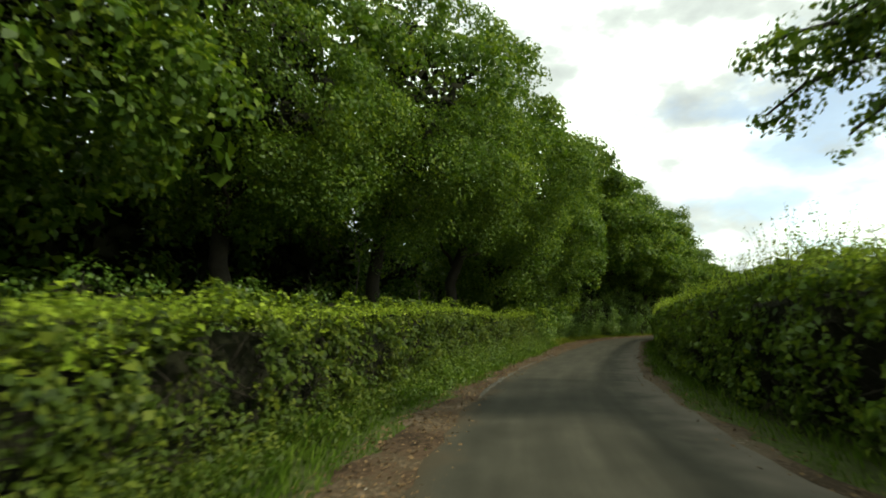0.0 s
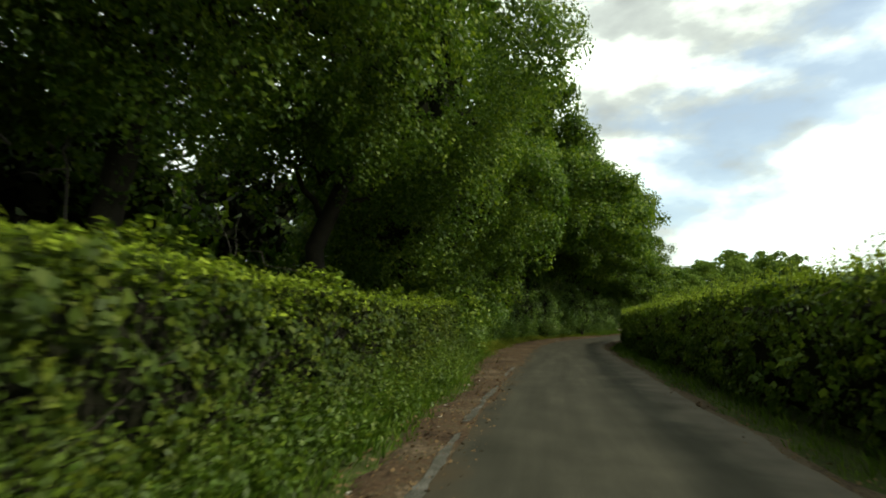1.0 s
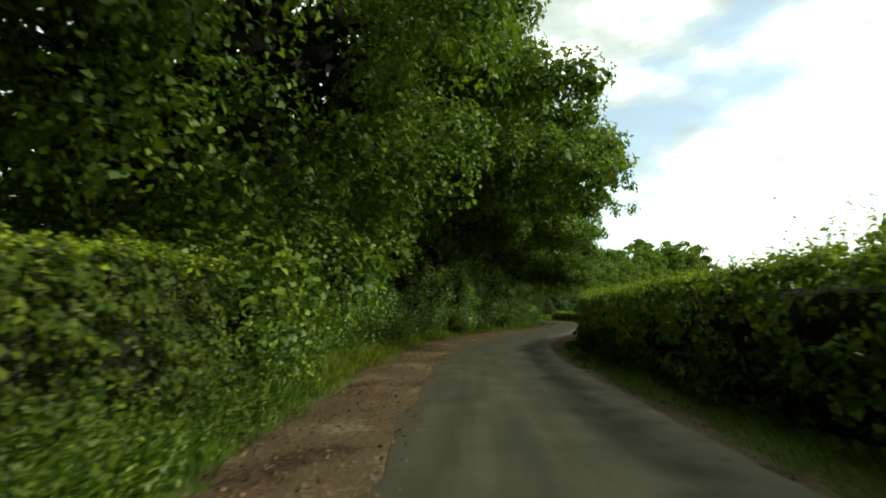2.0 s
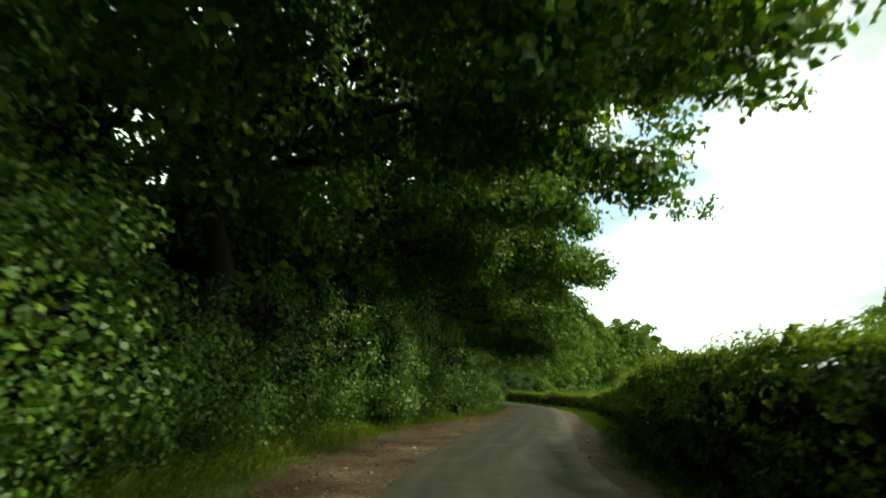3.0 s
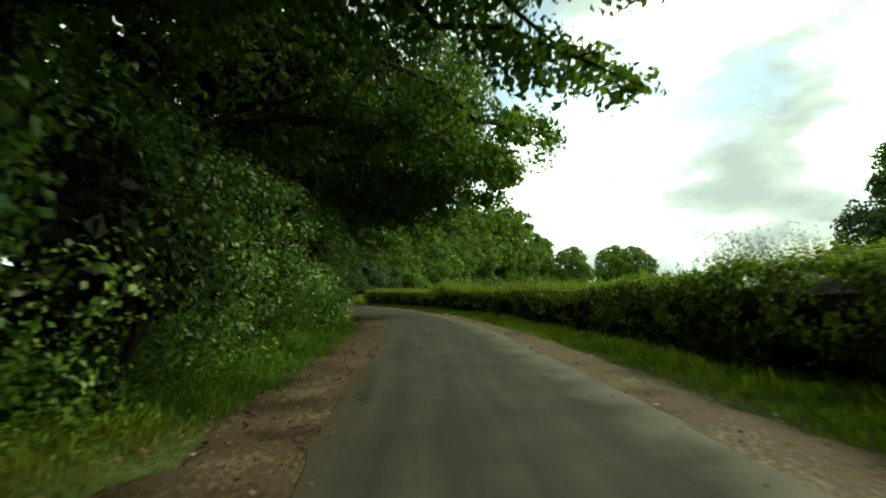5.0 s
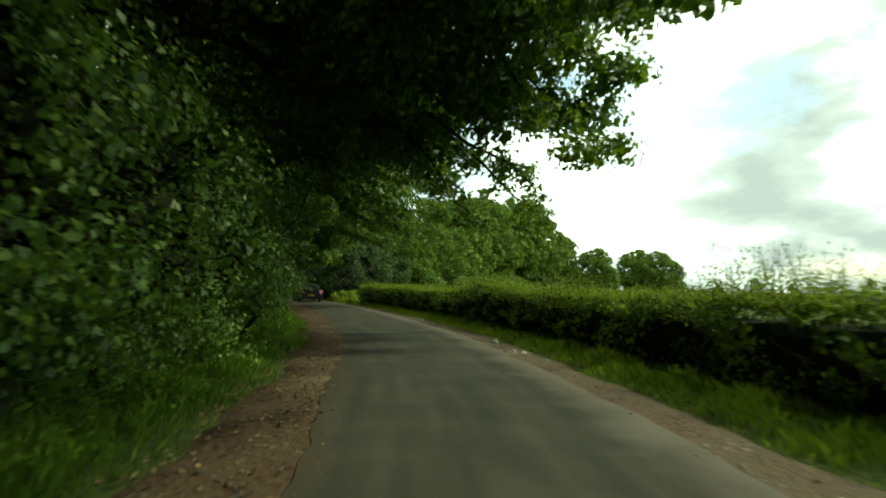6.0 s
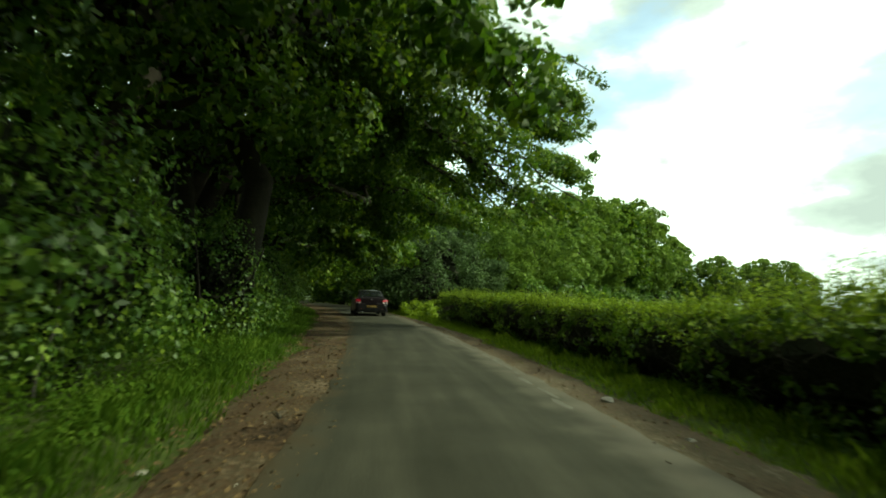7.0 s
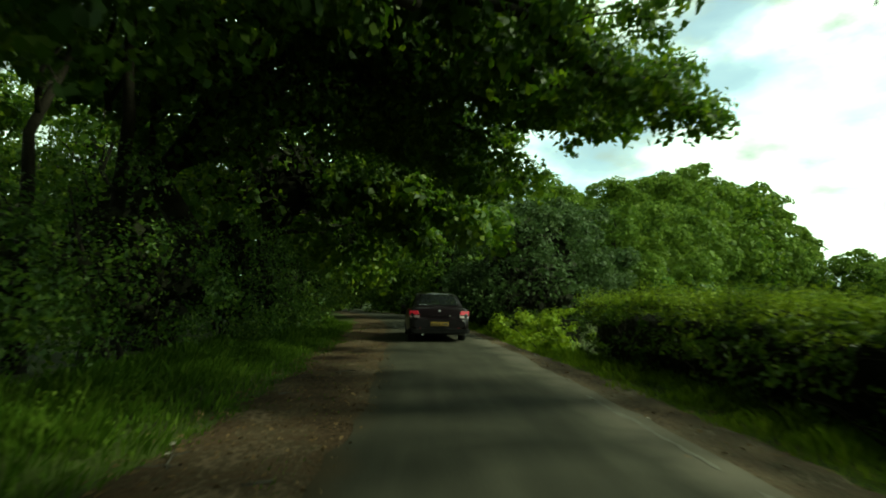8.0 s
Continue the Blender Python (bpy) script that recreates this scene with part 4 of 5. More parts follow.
# the wood's front row
FRONT = [
    # s, d, height, base, reach, deep, pull, boughs (right, along, height at the end, height at the trunk, leafiness, thickness)
    (1, -12.0, 16.0, 3.8, 4.8, 4.8, 0.3, ()),
    (8, -11.0, 16.0, 4.0, 5.2, 4.8, 0.3, ()),
    (15, -10.4, 17.5, 4.4, 6.2, 4.8, 0.5, ()),
    (22, -8.6, 20.0, 4.6, 7.2, 5.0, 1.0, ()),
    (29, -7.4, 20.0, 4.3, 7.2, 5.0, 1.2, ()),
    (36, -6.8, 18.5, 1.6, 6.5, 5.0, 1.3, ()),
    (43, -6.8, 20.0, 4.2, 7.3, 5.0, 2.2, ((11.2, 1.5, 5.9, 6.5, 1.6), (11.4, 3.5, 7.4, 7.5, 1.7), (10.4, -1.0, 8.6, 8.0, 1.7), (10.8, 4.5, 9.4, 8.5, 1.7), (12.0, 2.5, 6.9, 7.0, 0.9), (8.2, 0.5, 12.5, 9.5, 1.8), (8.8, 2.5, 11.0, 9.0, 1.8), (7.8, -2.0, 13.5, 10.0, 1.8))),
    (50, -6.8, 19.5, 4.6, 8.4, 5.0, 2.2, ((12.8, 3.0, 6.4, 6.8, 0.8), (11.4, -2.0, 7.8, 7.0, 1.7), (11.0, 0.5, 6.4, 7.0, 1.6), (11.6, 2.0, 9.0, 8.0, 1.7), (12.4, -3.0, 6.2, 6.8, 0.8), (8.2, 0.0, 13.5, 10.0, 1.8), (8.8, 2.0, 12.0, 9.5, 1.8))),
    (57, -6.6, 18.5, 4.8, 8.4, 5.0, 2.2, ((9.0, 4.5, 5.6, 6.0, 1.0), (9.2, -1.0, 7.2, 6.5, 1.5), (10.2, 4.2, 6.4, 6.5, 1.4), (10.4, 3.0, 5.9, 6.2, 0.9), (10.0, 5.0, 8.4, 8.0, 1.5), (9.6, 3.6, 10.4, 9.0, 1.6), (9.2, 5.4, 12.4, 10.0, 1.7))),
    (64, -6.2, 16.0, 5.2, 8.3, 5.0, 2.4, ((10.2, 5.5, 7.4, 6.5, 1.4), (9.8, 0.0, 6.8, 6.5, 1.4), (9.6, 5.0, 5.0, 6.0, 1.0), (9.0, 4.0, 4.2, 5.6, 0.8), (6.0, 3.0, 8.0, 7.0, 1.8), (4.5, 6.5, 8.4, 7.0, 1.8))),
    (71, -5.8, 14.5, 5.4, 8.0, 5.0, 2.4, ((9.6, 1.0, 6.2, 6.0, 1.4), (9.6, 2.0, 4.9, 5.8, 0.9), (9.0, 6.0, 4.6, 5.5, 0.8), (9.2, 0.5, 4.0, 5.5, 0.7), (4.5, 2.5, 8.6, 7.0, 1.8))),
    (79, -5.8, 13.5, 5.6, 7.6, 5.0, 2.4, ((9.6, 3.0, 5.0, 6.0, 1.1), (11.6, 5.0, 7.0, 6.5, 1.2), (9.8, 6.0, 5.6, 6.0, 1.3))),
    (87, -5.8, 13.5, 5.4, 7.8, 5.0, 2.6, ((8.4, 3.0, 5.2, 6.0, 1.4), (9.2, 5.0, 6.2, 6.6, 1.5), (8.7, 5.5, 3.1, 6.0, 0.7), (9.0, 7.6, 3.5, 6.0, 0.7), (10.6, 6.0, 3.5, 6.0, 0.7), (11.2, 4.0, 5.6, 6.2, 1.2), (10.6, -1.0, 6.4, 6.2, 1.2), (12.2, 4.5, 5.2, 6.2, 0.9), (11.2, 1.5, 7.4, 7.2, 1.5), (11.0, 4.5, 8.2, 7.6, 1.4), (11.6, 3.0, 6.2, 6.6, 1.3), (9.9, 4.6, 3.9, 6.0, 0.6), (10.8, 2.0, 4.4, 6.0, 1.0))),
    (95, -5.8, 13.5, 4.2, 7.0, 5.0, 1.8, ((7.6, -3.0, 5.6, 6.2, 1.4), (8.6, -1.0, 6.8, 6.6, 1.5), (10.2, -2.5, 4.8, 6.0, 0.9), (8.0, -1.5, 5.2, 6.0, 1.3), (8.0, 1.0, 6.4, 6.5, 1.4), (7.4, 3.0, 5.2, 6.0, 1.1), (8.2, 6.0, 4.4, 6.0, 1.1), (8.8, 0.5, 5.0, 6.2, 1.1), (8.4, 0.5, 5.7, 6.4, 1.2))),
    (103, -6.0, 14.0, 4.0, 7.8, 5.0, 1.8, ((10.0, 4.0, 5.6, 6.0, 0.94), (9.6, 1.5, 6.4, 6.0, 1.01), (10.8, 5.6, 4.8, 6.2, 0.58), (10.2, 2.5, 7.6, 7.0, 1.01), (9.4, 6.5, 4.3, 5.6, 0.72), (11.0, 6.0, 4.4, 6.2, 0.65), (11.6, 7.0, 5.2, 6.4, 0.72), (12.4, 7.5, 6.2, 6.8, 0.72), (12.6, 5.0, 6.2, 6.8, 0.58), (12.8, 5.6, 7.2, 7.2, 0.58), (12.6, 4.4, 8.2, 7.6, 0.58), (13.0, 6.6, 4.6, 6.6, 0.5), (12.0, 8.0, 3.9, 6.6, 0.58), (12.8, 8.4, 4.2, 6.6, 0.58), (11.2, 8.4, 3.9, 6.4, 0.58))),
    (109.5, -6.7, 14.0, 4.6, 8.4, 5.6, 3.2, ((14.2, 3.0, 4.9, 7.5, 0.7, 0.1, 0.86), (15.3, 3.5, 4.8, 8.0, 0.6, 0.1, 0.88), (14.7, 2.4, 6.2, 8.5, 0.9, 0.1, 0.86), (15.6, 4.2, 6.8, 9.0, 0.9, 0.1, 0.86), (14.4, 2.8, 8.0, 9.5, 1.1, 0.1, 0.85), (15.2, 3.4, 9.4, 10.0, 1.1, 0.1, 0.85), (6.0, 2.4, 4.6, 2.4, 0.9, 0.24), (8.5, 5.5, 6.0, 4.5, 1.1), (10.4, 4.5, 6.3, 6.5, 0.9), (11.4, 5.6, 4.5, 4.4, 0.8, 0.21, 0.66), (11.2, -1.5, 4.6, 6.5, 0.8), (10.6, 5.6, 4.6, 6.0, 0.8), (9.6, 6.5, 5.0, 5.5, 1.4), (7.0, 4.0, 7.4, 6.0, 1.8), (5.5, 6.5, 7.0, 6.0, 1.8))),
    (120, -6.4, 14.0, 4.9, 8.6, 5.2, 2.4, ((10.5, -3.0, 5.0, 6.2, 1.2), (11.5, -1.0, 5.6, 6.6, 1.2), (11.0, -4.6, 5.6, 6.0, 1.0), (11.0, -5.6, 4.3, 6.0, 0.8), (10.4, -1.0, 5.4, 6.0, 1.2), (9.6, -3.4, 6.6, 6.4, 1.3), (10.0, 2.5, 4.6, 6.0, 1.2), (5.5, -3.0, 7.6, 6.4, 1.8), (8.8, 1.0, 4.3, 6.0, 1.2), (9.6, 3.0, 4.9, 6.2, 1.2), (9.2, -0.5, 4.8, 6.2, 1.0), (13.2, -1.0, 7.3, 7.5, 1.0), (12.6, -1.0, 8.3, 8.0, 1.1), (13.6, -1.5, 6.3, 7.0, 0.8), (12.0, -0.5, 7.0, 7.2, 1.0), (12.8, -1.8, 9.2, 8.4, 1.2))),
    (129, -6.0, 13.5, 2.8, 7.8, 5.2, 2.0, ((9.0, -1.0, 6.8, 6.8, 1.5), (9.6, -3.0, 7.6, 7.0, 1.5), (8.0, -5.0, 3.5, 6.0, 1.2), (9.0, -3.5, 4.0, 6.0, 1.3), (6.5, -3.0, 3.3, 6.0, 1.2), (10.0, 0.0, 4.0, 6.0, 1.3))),
    (138, -6.0, 13.0, 1.4, 6.6, 5.0, 1.6, ()),
    (147, -6.0, 12.0, 1.0, 6.0, 5.0, 1.6, ()),
]
for k, (s, d, h, b, rc, dp, pull, bo) in enumerate(FRONT):
    close = 18 < s < 125
    early = s < 40
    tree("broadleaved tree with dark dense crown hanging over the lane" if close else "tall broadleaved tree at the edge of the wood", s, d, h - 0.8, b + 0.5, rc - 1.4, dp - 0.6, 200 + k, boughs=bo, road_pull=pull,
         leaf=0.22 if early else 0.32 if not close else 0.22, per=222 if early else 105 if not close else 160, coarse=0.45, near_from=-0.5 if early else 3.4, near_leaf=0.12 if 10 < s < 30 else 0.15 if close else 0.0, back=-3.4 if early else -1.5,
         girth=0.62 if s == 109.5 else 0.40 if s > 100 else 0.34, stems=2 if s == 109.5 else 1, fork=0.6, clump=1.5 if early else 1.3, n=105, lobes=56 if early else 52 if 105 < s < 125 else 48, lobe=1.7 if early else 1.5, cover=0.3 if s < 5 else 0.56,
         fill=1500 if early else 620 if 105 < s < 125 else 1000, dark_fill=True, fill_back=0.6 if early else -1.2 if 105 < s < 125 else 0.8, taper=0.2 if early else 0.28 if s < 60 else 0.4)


def flock(label, base_tree, places, group):
    for (s, d, turn, sc) in places:
        c = copy_thing(base_tree, spot(s, d, 0, turn))
        c.scale = (sc, sc, sc * (0.92 + 0.16 * ((s * 7.3) % 1)))
        tagged(c, label, group=group)


# deeper rows of the wood
_r = random.Random(5)
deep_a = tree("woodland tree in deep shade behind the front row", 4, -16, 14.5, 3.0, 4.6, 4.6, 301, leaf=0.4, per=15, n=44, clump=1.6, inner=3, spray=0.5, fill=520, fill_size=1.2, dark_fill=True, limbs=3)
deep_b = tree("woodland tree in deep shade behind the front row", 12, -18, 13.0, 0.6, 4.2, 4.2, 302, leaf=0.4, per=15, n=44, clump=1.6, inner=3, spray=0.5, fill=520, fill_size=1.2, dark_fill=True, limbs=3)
deep_c = tree("slim woodland tree with sky between its leaves", 113, -15, 13.0, 4.6, 3.0, 3.0, 303, leaf=0.24, n=20, lobes=30, lobe=1.1, coarse=0.35, cover=0.7, limbs=5, girth=0.16)
flock("slim woodland tree with sky between its leaves", deep_c, [(119, -12.5, 40, 0.9), (123, -17, 100, 1.05), (130, -13, 200, 1.0), (117, -22, 250, 1.1), (128, -24, 300, 1.15), (109, -19, 20, 1.05), (136, -17, 150, 1.1)], "trees of the wood")
flock("woodland tree in deep shade behind the front row", deep_a, [(s + _r.uniform(-1.5, 1.5), -14 - _r.uniform(0, 3), _r.uniform(0, 360), _r.uniform(0.85, 1.1)) for s in list(range(20, 108, 8)) + list(range(140, 190, 8))], "trees of the wood")
flock("woodland tree in deep shade behind the front row", deep_b, [(s + _r.uniform(-1.5, 1.5), -21 - _r.uniform(0, 4), _r.uniform(0, 360), _r.uniform(0.9, 1.15)) for s in list(range(-4, 100, 9)) + list(range(144, 190, 9))], "trees of the wood")

flock("woodland tree in deep shade behind the front row", deep_b, [(s + _r.uniform(-1.5, 1.5), -28 - _r.uniform(0, 3), _r.uniform(0, 360), _r.uniform(1.15, 1.35)) for s in range(30, 100, 8)], "trees of the wood")
flock("woodland tree in deep shade behind the front row", deep_b, [(s, -15.5 - _r.uniform(0, 1.5), _r.uniform(0, 360), _r.uniform(0.8, 0.95)) for s in range(-6, 30, 5)], "trees of the wood")
for (s, d, h, g) in ((115.6, -6.6, 10, 0.13), (117.2, -6.3, 11, 0.17), (119.2, -6.8, 10, 0.12), (121.5, -7.6, 11, 0.15), (46.5, -6.2, 9, 0.12), (53.0, -6.6, 10, 0.14), (60.5, -6.4, 10, 0.13)):
    tree("slim dark tree trunk standing in the shade of the wood", s, d, h, 6.0, 2.2, 2.2, 700 + int(s), leaf=0.3, per=60, n=16, girth=g, clump=0.9, limbs=4, inner=10)

flock("woodland tree in deep shade behind the front row", deep_a, [(s, -11.0 - _r.uniform(0, 1.5), _r.uniform(0, 360), _r.uniform(0.85, 1.0)) for s in (49, 55, 61, 67, 73, 80, 88, 96)], "trees of the wood")

for (s, d, g) in ((106.3, -3.9, 0.46), (108.0, -5.4, 0.33)):
    tree("thick dark tree trunk at the edge of the wood", s, d, 13.0, 6.5, 2.6, 2.6, 720 + int(s), leaf=0.3, per=60, n=20, girth=g, clump=0.9, limbs=5, inner=10)

# shrubs of the wood's edge
def shrub_row(spec, label, leaf=0.083, per=440, mat=LEAF_SHRUB, faced=True):
    for k, (s, d, h, r) in enumerate(spec):
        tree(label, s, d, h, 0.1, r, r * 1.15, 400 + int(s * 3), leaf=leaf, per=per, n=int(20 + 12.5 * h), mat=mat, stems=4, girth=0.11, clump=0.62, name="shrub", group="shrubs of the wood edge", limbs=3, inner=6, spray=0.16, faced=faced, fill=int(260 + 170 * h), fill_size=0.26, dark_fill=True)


shrub_row([(42.2, -4.7, 5.2, 1.3), (34.5, -4.6, 2.6, 1.5), (37.2, -4.6, 4.2, 1.6), (39.9, -4.5, 5.0, 1.7), (42.6, -4.6, 4.4, 1.6), (45.3, -4.8, 3.4, 1.6)], "leafy green shrub at the edge of the wood", 0.085, 500)
shrub_row([(48.0, -5.0, 3.0, 1.6), (50.7, -5.0, 4.2, 1.6), (53.3, -4.9, 5.2, 1.6), (55.9, -4.8, 6.0, 1.6), (56.6, -4.0, 4.4, 0.95), (59.4, -4.0, 4.6, 0.95), (58.5, -4.7, 6.2, 1.6), (61.1, -4.3, 6.2, 1.6), (63.7, -3.8, 5.8, 1.5), (66.2, -3.4, 5.2, 1.4)],
          "leafy green shrub at the edge of the wood", 0.095, 400)
shrub_row([(70.5, -3.8, 4.4, 1.6), (73.4, -3.9, 4.8, 1.6), (76.3, -3.8, 5.0, 1.6), (79.2, -3.8, 5.2, 1.6), (82.0, -3.7, 5.0, 1.6), (84.8, -3.6, 5.0, 1.6), (87.6, -3.6, 5.2, 1.6), (90.4, -3.6, 5.0, 1.6), (93.2, -3.6, 4.8, 1.6), (96.0, -3.8, 4.4, 1.6), (99.0, -4.2, 4.0, 1.6), (102.2, -5.0, 3.4, 1.6), (105.3, -3.7, 3.1, 1.0), (107.1, -4.9, 3.2, 1.2), (109.4, -5.5, 4.2, 1.3), (113.0, -6.2, 3.6, 1.8), (117.0, -5.6, 4.2, 1.8), (121.0, -5.0, 4.0, 1.8), (125.0, -4.8, 3.6, 1.7), (129.0, -4.6, 3.4, 1.7)],
          "tall dense green shrub beside the lane")
shrub_row([(s, -7.5 - (s * 1.7 % 2.5), 2.2 + (s * 0.37 % 1.6), 2.0) for s in np.arange(10.0, 34.0, 4.2)], "dark undergrowth shrub behind the clipped hedge", 0.12, 260)

shrub_row([(s, -5.2 - (s % 3) * 0.3, 3.0 + (s % 7) * 0.2, 2.2) for s in (133, 137, 141, 145, 149, 153, 158, 163, 168)], "leafy bush crowding the lane where it bends away", 0.2, 70)
shrub_row([(s, 4.6 + (s % 5) * 0.3, 2.6 + (s % 4) * 0.4, 2.0) for s in (126, 130, 135, 140, 145, 150, 155, 160, 166)], "dark bush beneath the trees past the hedge", 0.17, 90, LEAF_GREY, False)

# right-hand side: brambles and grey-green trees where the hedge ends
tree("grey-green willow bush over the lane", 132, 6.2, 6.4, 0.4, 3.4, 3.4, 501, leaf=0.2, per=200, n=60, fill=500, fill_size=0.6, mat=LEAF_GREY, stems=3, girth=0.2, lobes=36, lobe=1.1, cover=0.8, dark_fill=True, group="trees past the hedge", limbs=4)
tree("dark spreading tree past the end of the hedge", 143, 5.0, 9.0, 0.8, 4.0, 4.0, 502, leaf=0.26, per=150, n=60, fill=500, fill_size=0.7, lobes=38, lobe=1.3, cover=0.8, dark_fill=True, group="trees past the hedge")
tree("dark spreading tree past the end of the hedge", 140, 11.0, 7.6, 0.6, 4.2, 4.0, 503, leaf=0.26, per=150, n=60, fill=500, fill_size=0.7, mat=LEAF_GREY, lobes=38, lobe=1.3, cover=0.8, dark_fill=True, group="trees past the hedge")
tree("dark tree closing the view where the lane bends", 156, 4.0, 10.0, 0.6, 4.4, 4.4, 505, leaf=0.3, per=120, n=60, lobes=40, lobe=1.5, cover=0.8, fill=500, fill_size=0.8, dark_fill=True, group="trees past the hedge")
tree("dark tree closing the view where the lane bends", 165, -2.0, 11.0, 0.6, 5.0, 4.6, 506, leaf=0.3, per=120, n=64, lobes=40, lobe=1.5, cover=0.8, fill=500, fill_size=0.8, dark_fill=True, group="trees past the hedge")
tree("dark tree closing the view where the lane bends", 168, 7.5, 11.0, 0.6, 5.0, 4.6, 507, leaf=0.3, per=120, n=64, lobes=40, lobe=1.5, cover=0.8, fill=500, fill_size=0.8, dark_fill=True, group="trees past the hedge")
tree("oak beside the hedge with boughs hanging over the lane", 8.5, 9.5, 9.0, 5.2, 3.4, 3.4, 508, leaf=0.13, per=300, n=26, clump=0.8, boughs=((-6.4, -1.4, 4.7, 5.2, 0.7), (-5.4, -1.4, 3.5, 5.0, 0.5), (-5.8, -2.2, 5.2, 5.6, 0.8), (-6.0, -0.6, 4.1, 5.2, 0.5), (-5.0, -1.8, 4.4, 5.2, 0.7), (-5.4, -1.0, 5.1, 5.6, 0.7)), group="field trees", limbs=5)
for s, d, h in ((120.7, 3.75, 1.05), (123.6, 3.65, 0.9)):
    tree("rough tuft of bramble and nettle on the verge", s, d, h, 0.05, 0.9, 1.7, 504 + int(s), leaf=0.09, per=380, n=18, mat=LEAF_FRESH, stems=3, girth=0.03, clump=0.4, name="bramble", group="brambles", limbs=2)

# the far wood and field trees
far_a = tree("tall broadleaved tree of the far wood", 170, 24, 16.0, 3.4, 4.2, 4.2, 601, leaf=0.55, n=24, lobes=44, lobe=1.5, coarse=0.7, cover=1.0, under=-1.2, fill=600, fill_size=0.9, mat=LEAF_FAR, group="trees of the far wood", limbs=4, bark=PALE_BARK)
far_b = tree("tall broadleaved tree of the far wood", 178, 33, 17.5, 2.4, 4.8, 4.8, 602, leaf=0.55, n=24, lobes=46, lobe=1.6, coarse=0.7, cover=1.0, under=-1.2, fill=600, fill_size=0.9, mat=LEAF_FAR, group="trees of the far wood", limbs=4)
far_d = tree("tall narrow dark tree of the far wood", 184, 42, 18.5, 2.0, 3.0, 3.0, 605, leaf=0.52, n=24, lobes=40, lobe=1.3, coarse=0.7, cover=1.0, under=-1.2, fill=600, fill_size=0.8, mat=LEAF_OAK, group="trees of the far wood", limbs=4, taper=0.7)
dome = tree("rounded field oak in a small far group", 210, 120, 13.5, 0.8, 6.4, 6.4, 606, leaf=0.6, n=24, lobes=70, lobe=1.7, coarse=0.8, cover=1.0, under=-1.2, fill=1100, fill_size=1.1, mat=LEAF_FAR, group="field trees", limbs=4, taper=0.25)
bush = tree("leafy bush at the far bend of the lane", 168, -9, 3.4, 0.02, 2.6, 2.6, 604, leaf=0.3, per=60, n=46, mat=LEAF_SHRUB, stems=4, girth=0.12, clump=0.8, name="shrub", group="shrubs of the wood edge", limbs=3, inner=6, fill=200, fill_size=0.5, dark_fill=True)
far_e = tree("far tree on the skyline beyond the field", 190, 60, 16.0, 1.5, 5.0, 5.0, 607, leaf=1.0, n=16, lobes=30, lobe=1.7, coarse=1.2, cover=1.0, under=-1.2, fill=160, fill_size=1.4, mat=LEAF_FAR, group="trees of the far wood", limbs=3)
far_c = tree("light green broadleaved tree where the far wood begins", 176, 14, 14.0, 1.0, 4.2, 4.2, 603, leaf=0.34, n=30, lobes=46, lobe=1.35, coarse=0.6, cover=1.0, under=-1.2, fill=700, fill_size=0.7, mat=LEAF_FAR, group="trees of the far wood", limbs=5)


def far_at(src, x, y, turn, sc, label):
    c = copy_thing(src, pose(x, y, 0, 0, 0, turn))
    c.scale = (sc, sc, sc)
    tagged(c, label)


for k, (x, y, sc) in enumerate(((52, 178, 0.8), (58.5, 173, 0.75), (46, 175, 0.85), (64, 168, 0.8), (40, 182, 0.9), (49, 188, 1.0), (60, 184, 1.0), (67, 177, 0.9), (61.5, 158, 0.55), (45.5, 166, 0.6))):
    far_at(deep_b, x, y, 63 * k, sc, "dark tree closing the lane at its far bend")
for k, (x, y, sc) in enumerate(((55.5, 165.5, 0.9), (58.5, 169, 1.1), (52, 168.5, 1.0), (62, 165, 1.1), (48.5, 165, 1.0), (65, 160, 1.1), (60.5, 161, 0.8), (55, 171, 1.2))):
    far_at(bush, x, y, 50 * k, sc, "leafy bush at the far bend of the lane")
for k in range(13):
    u = k / 12
    x, y = 71.5 + 96 * u, 131 + 52 * u + 8 * math.sin(u * 3.1)
    tall = float(np.interp(u, [0, 0.2, 0.4, 0.65, 0.8, 1], [12.6, 17.6, 21.8, 26.5, 26, 17.5]))
    for row in range(2):
        src, own = (far_e, 17.5) if row and k % 2 else (far_c, 15.3) if k < 4 and not row else (far_d, 19.6) if (3 * k + row) % 4 == 1 else (far_b, 19.0) if (k + row) % 2 else (far_a, 17.3)
        far_at(src, x - 7 * row + 2 * math.sin(k * 1.9), y + 9 * row + 2 * math.sin(k * 3.3), 47 * k + 90 * row, tall / own * (1 + 0.1 * math.sin(k * 2.7 + 2 * row)), "tall broadleaved tree of the far wood")
for k in range(27):
    u = k / 26
    far_at(bush, 73 + 96 * u - 2.0 * math.sin(k * 2.3), 129 + 52 * u + 8 * math.sin(u * 3.1) + math.sin(k * 1.7), 41 * k, 1.25 + 0.3 * math.sin(k * 2.9), "dark undergrowth bush along the far wood")
for k, (x, y, sc) in enumerate(((236.5, 204.5, 1.3), (243.5, 198, 1.26))):
    far_at(dome, x, y, 70 * k, sc, "rounded field oak in a small far group")
for k in range(8):
    far_at(far_e, 433 + 18 * k, 355 - 21 * k, 60 * k, 0.72 + 0.12 * math.sin(k * 2.1), "far tree on the skyline beyond the field")
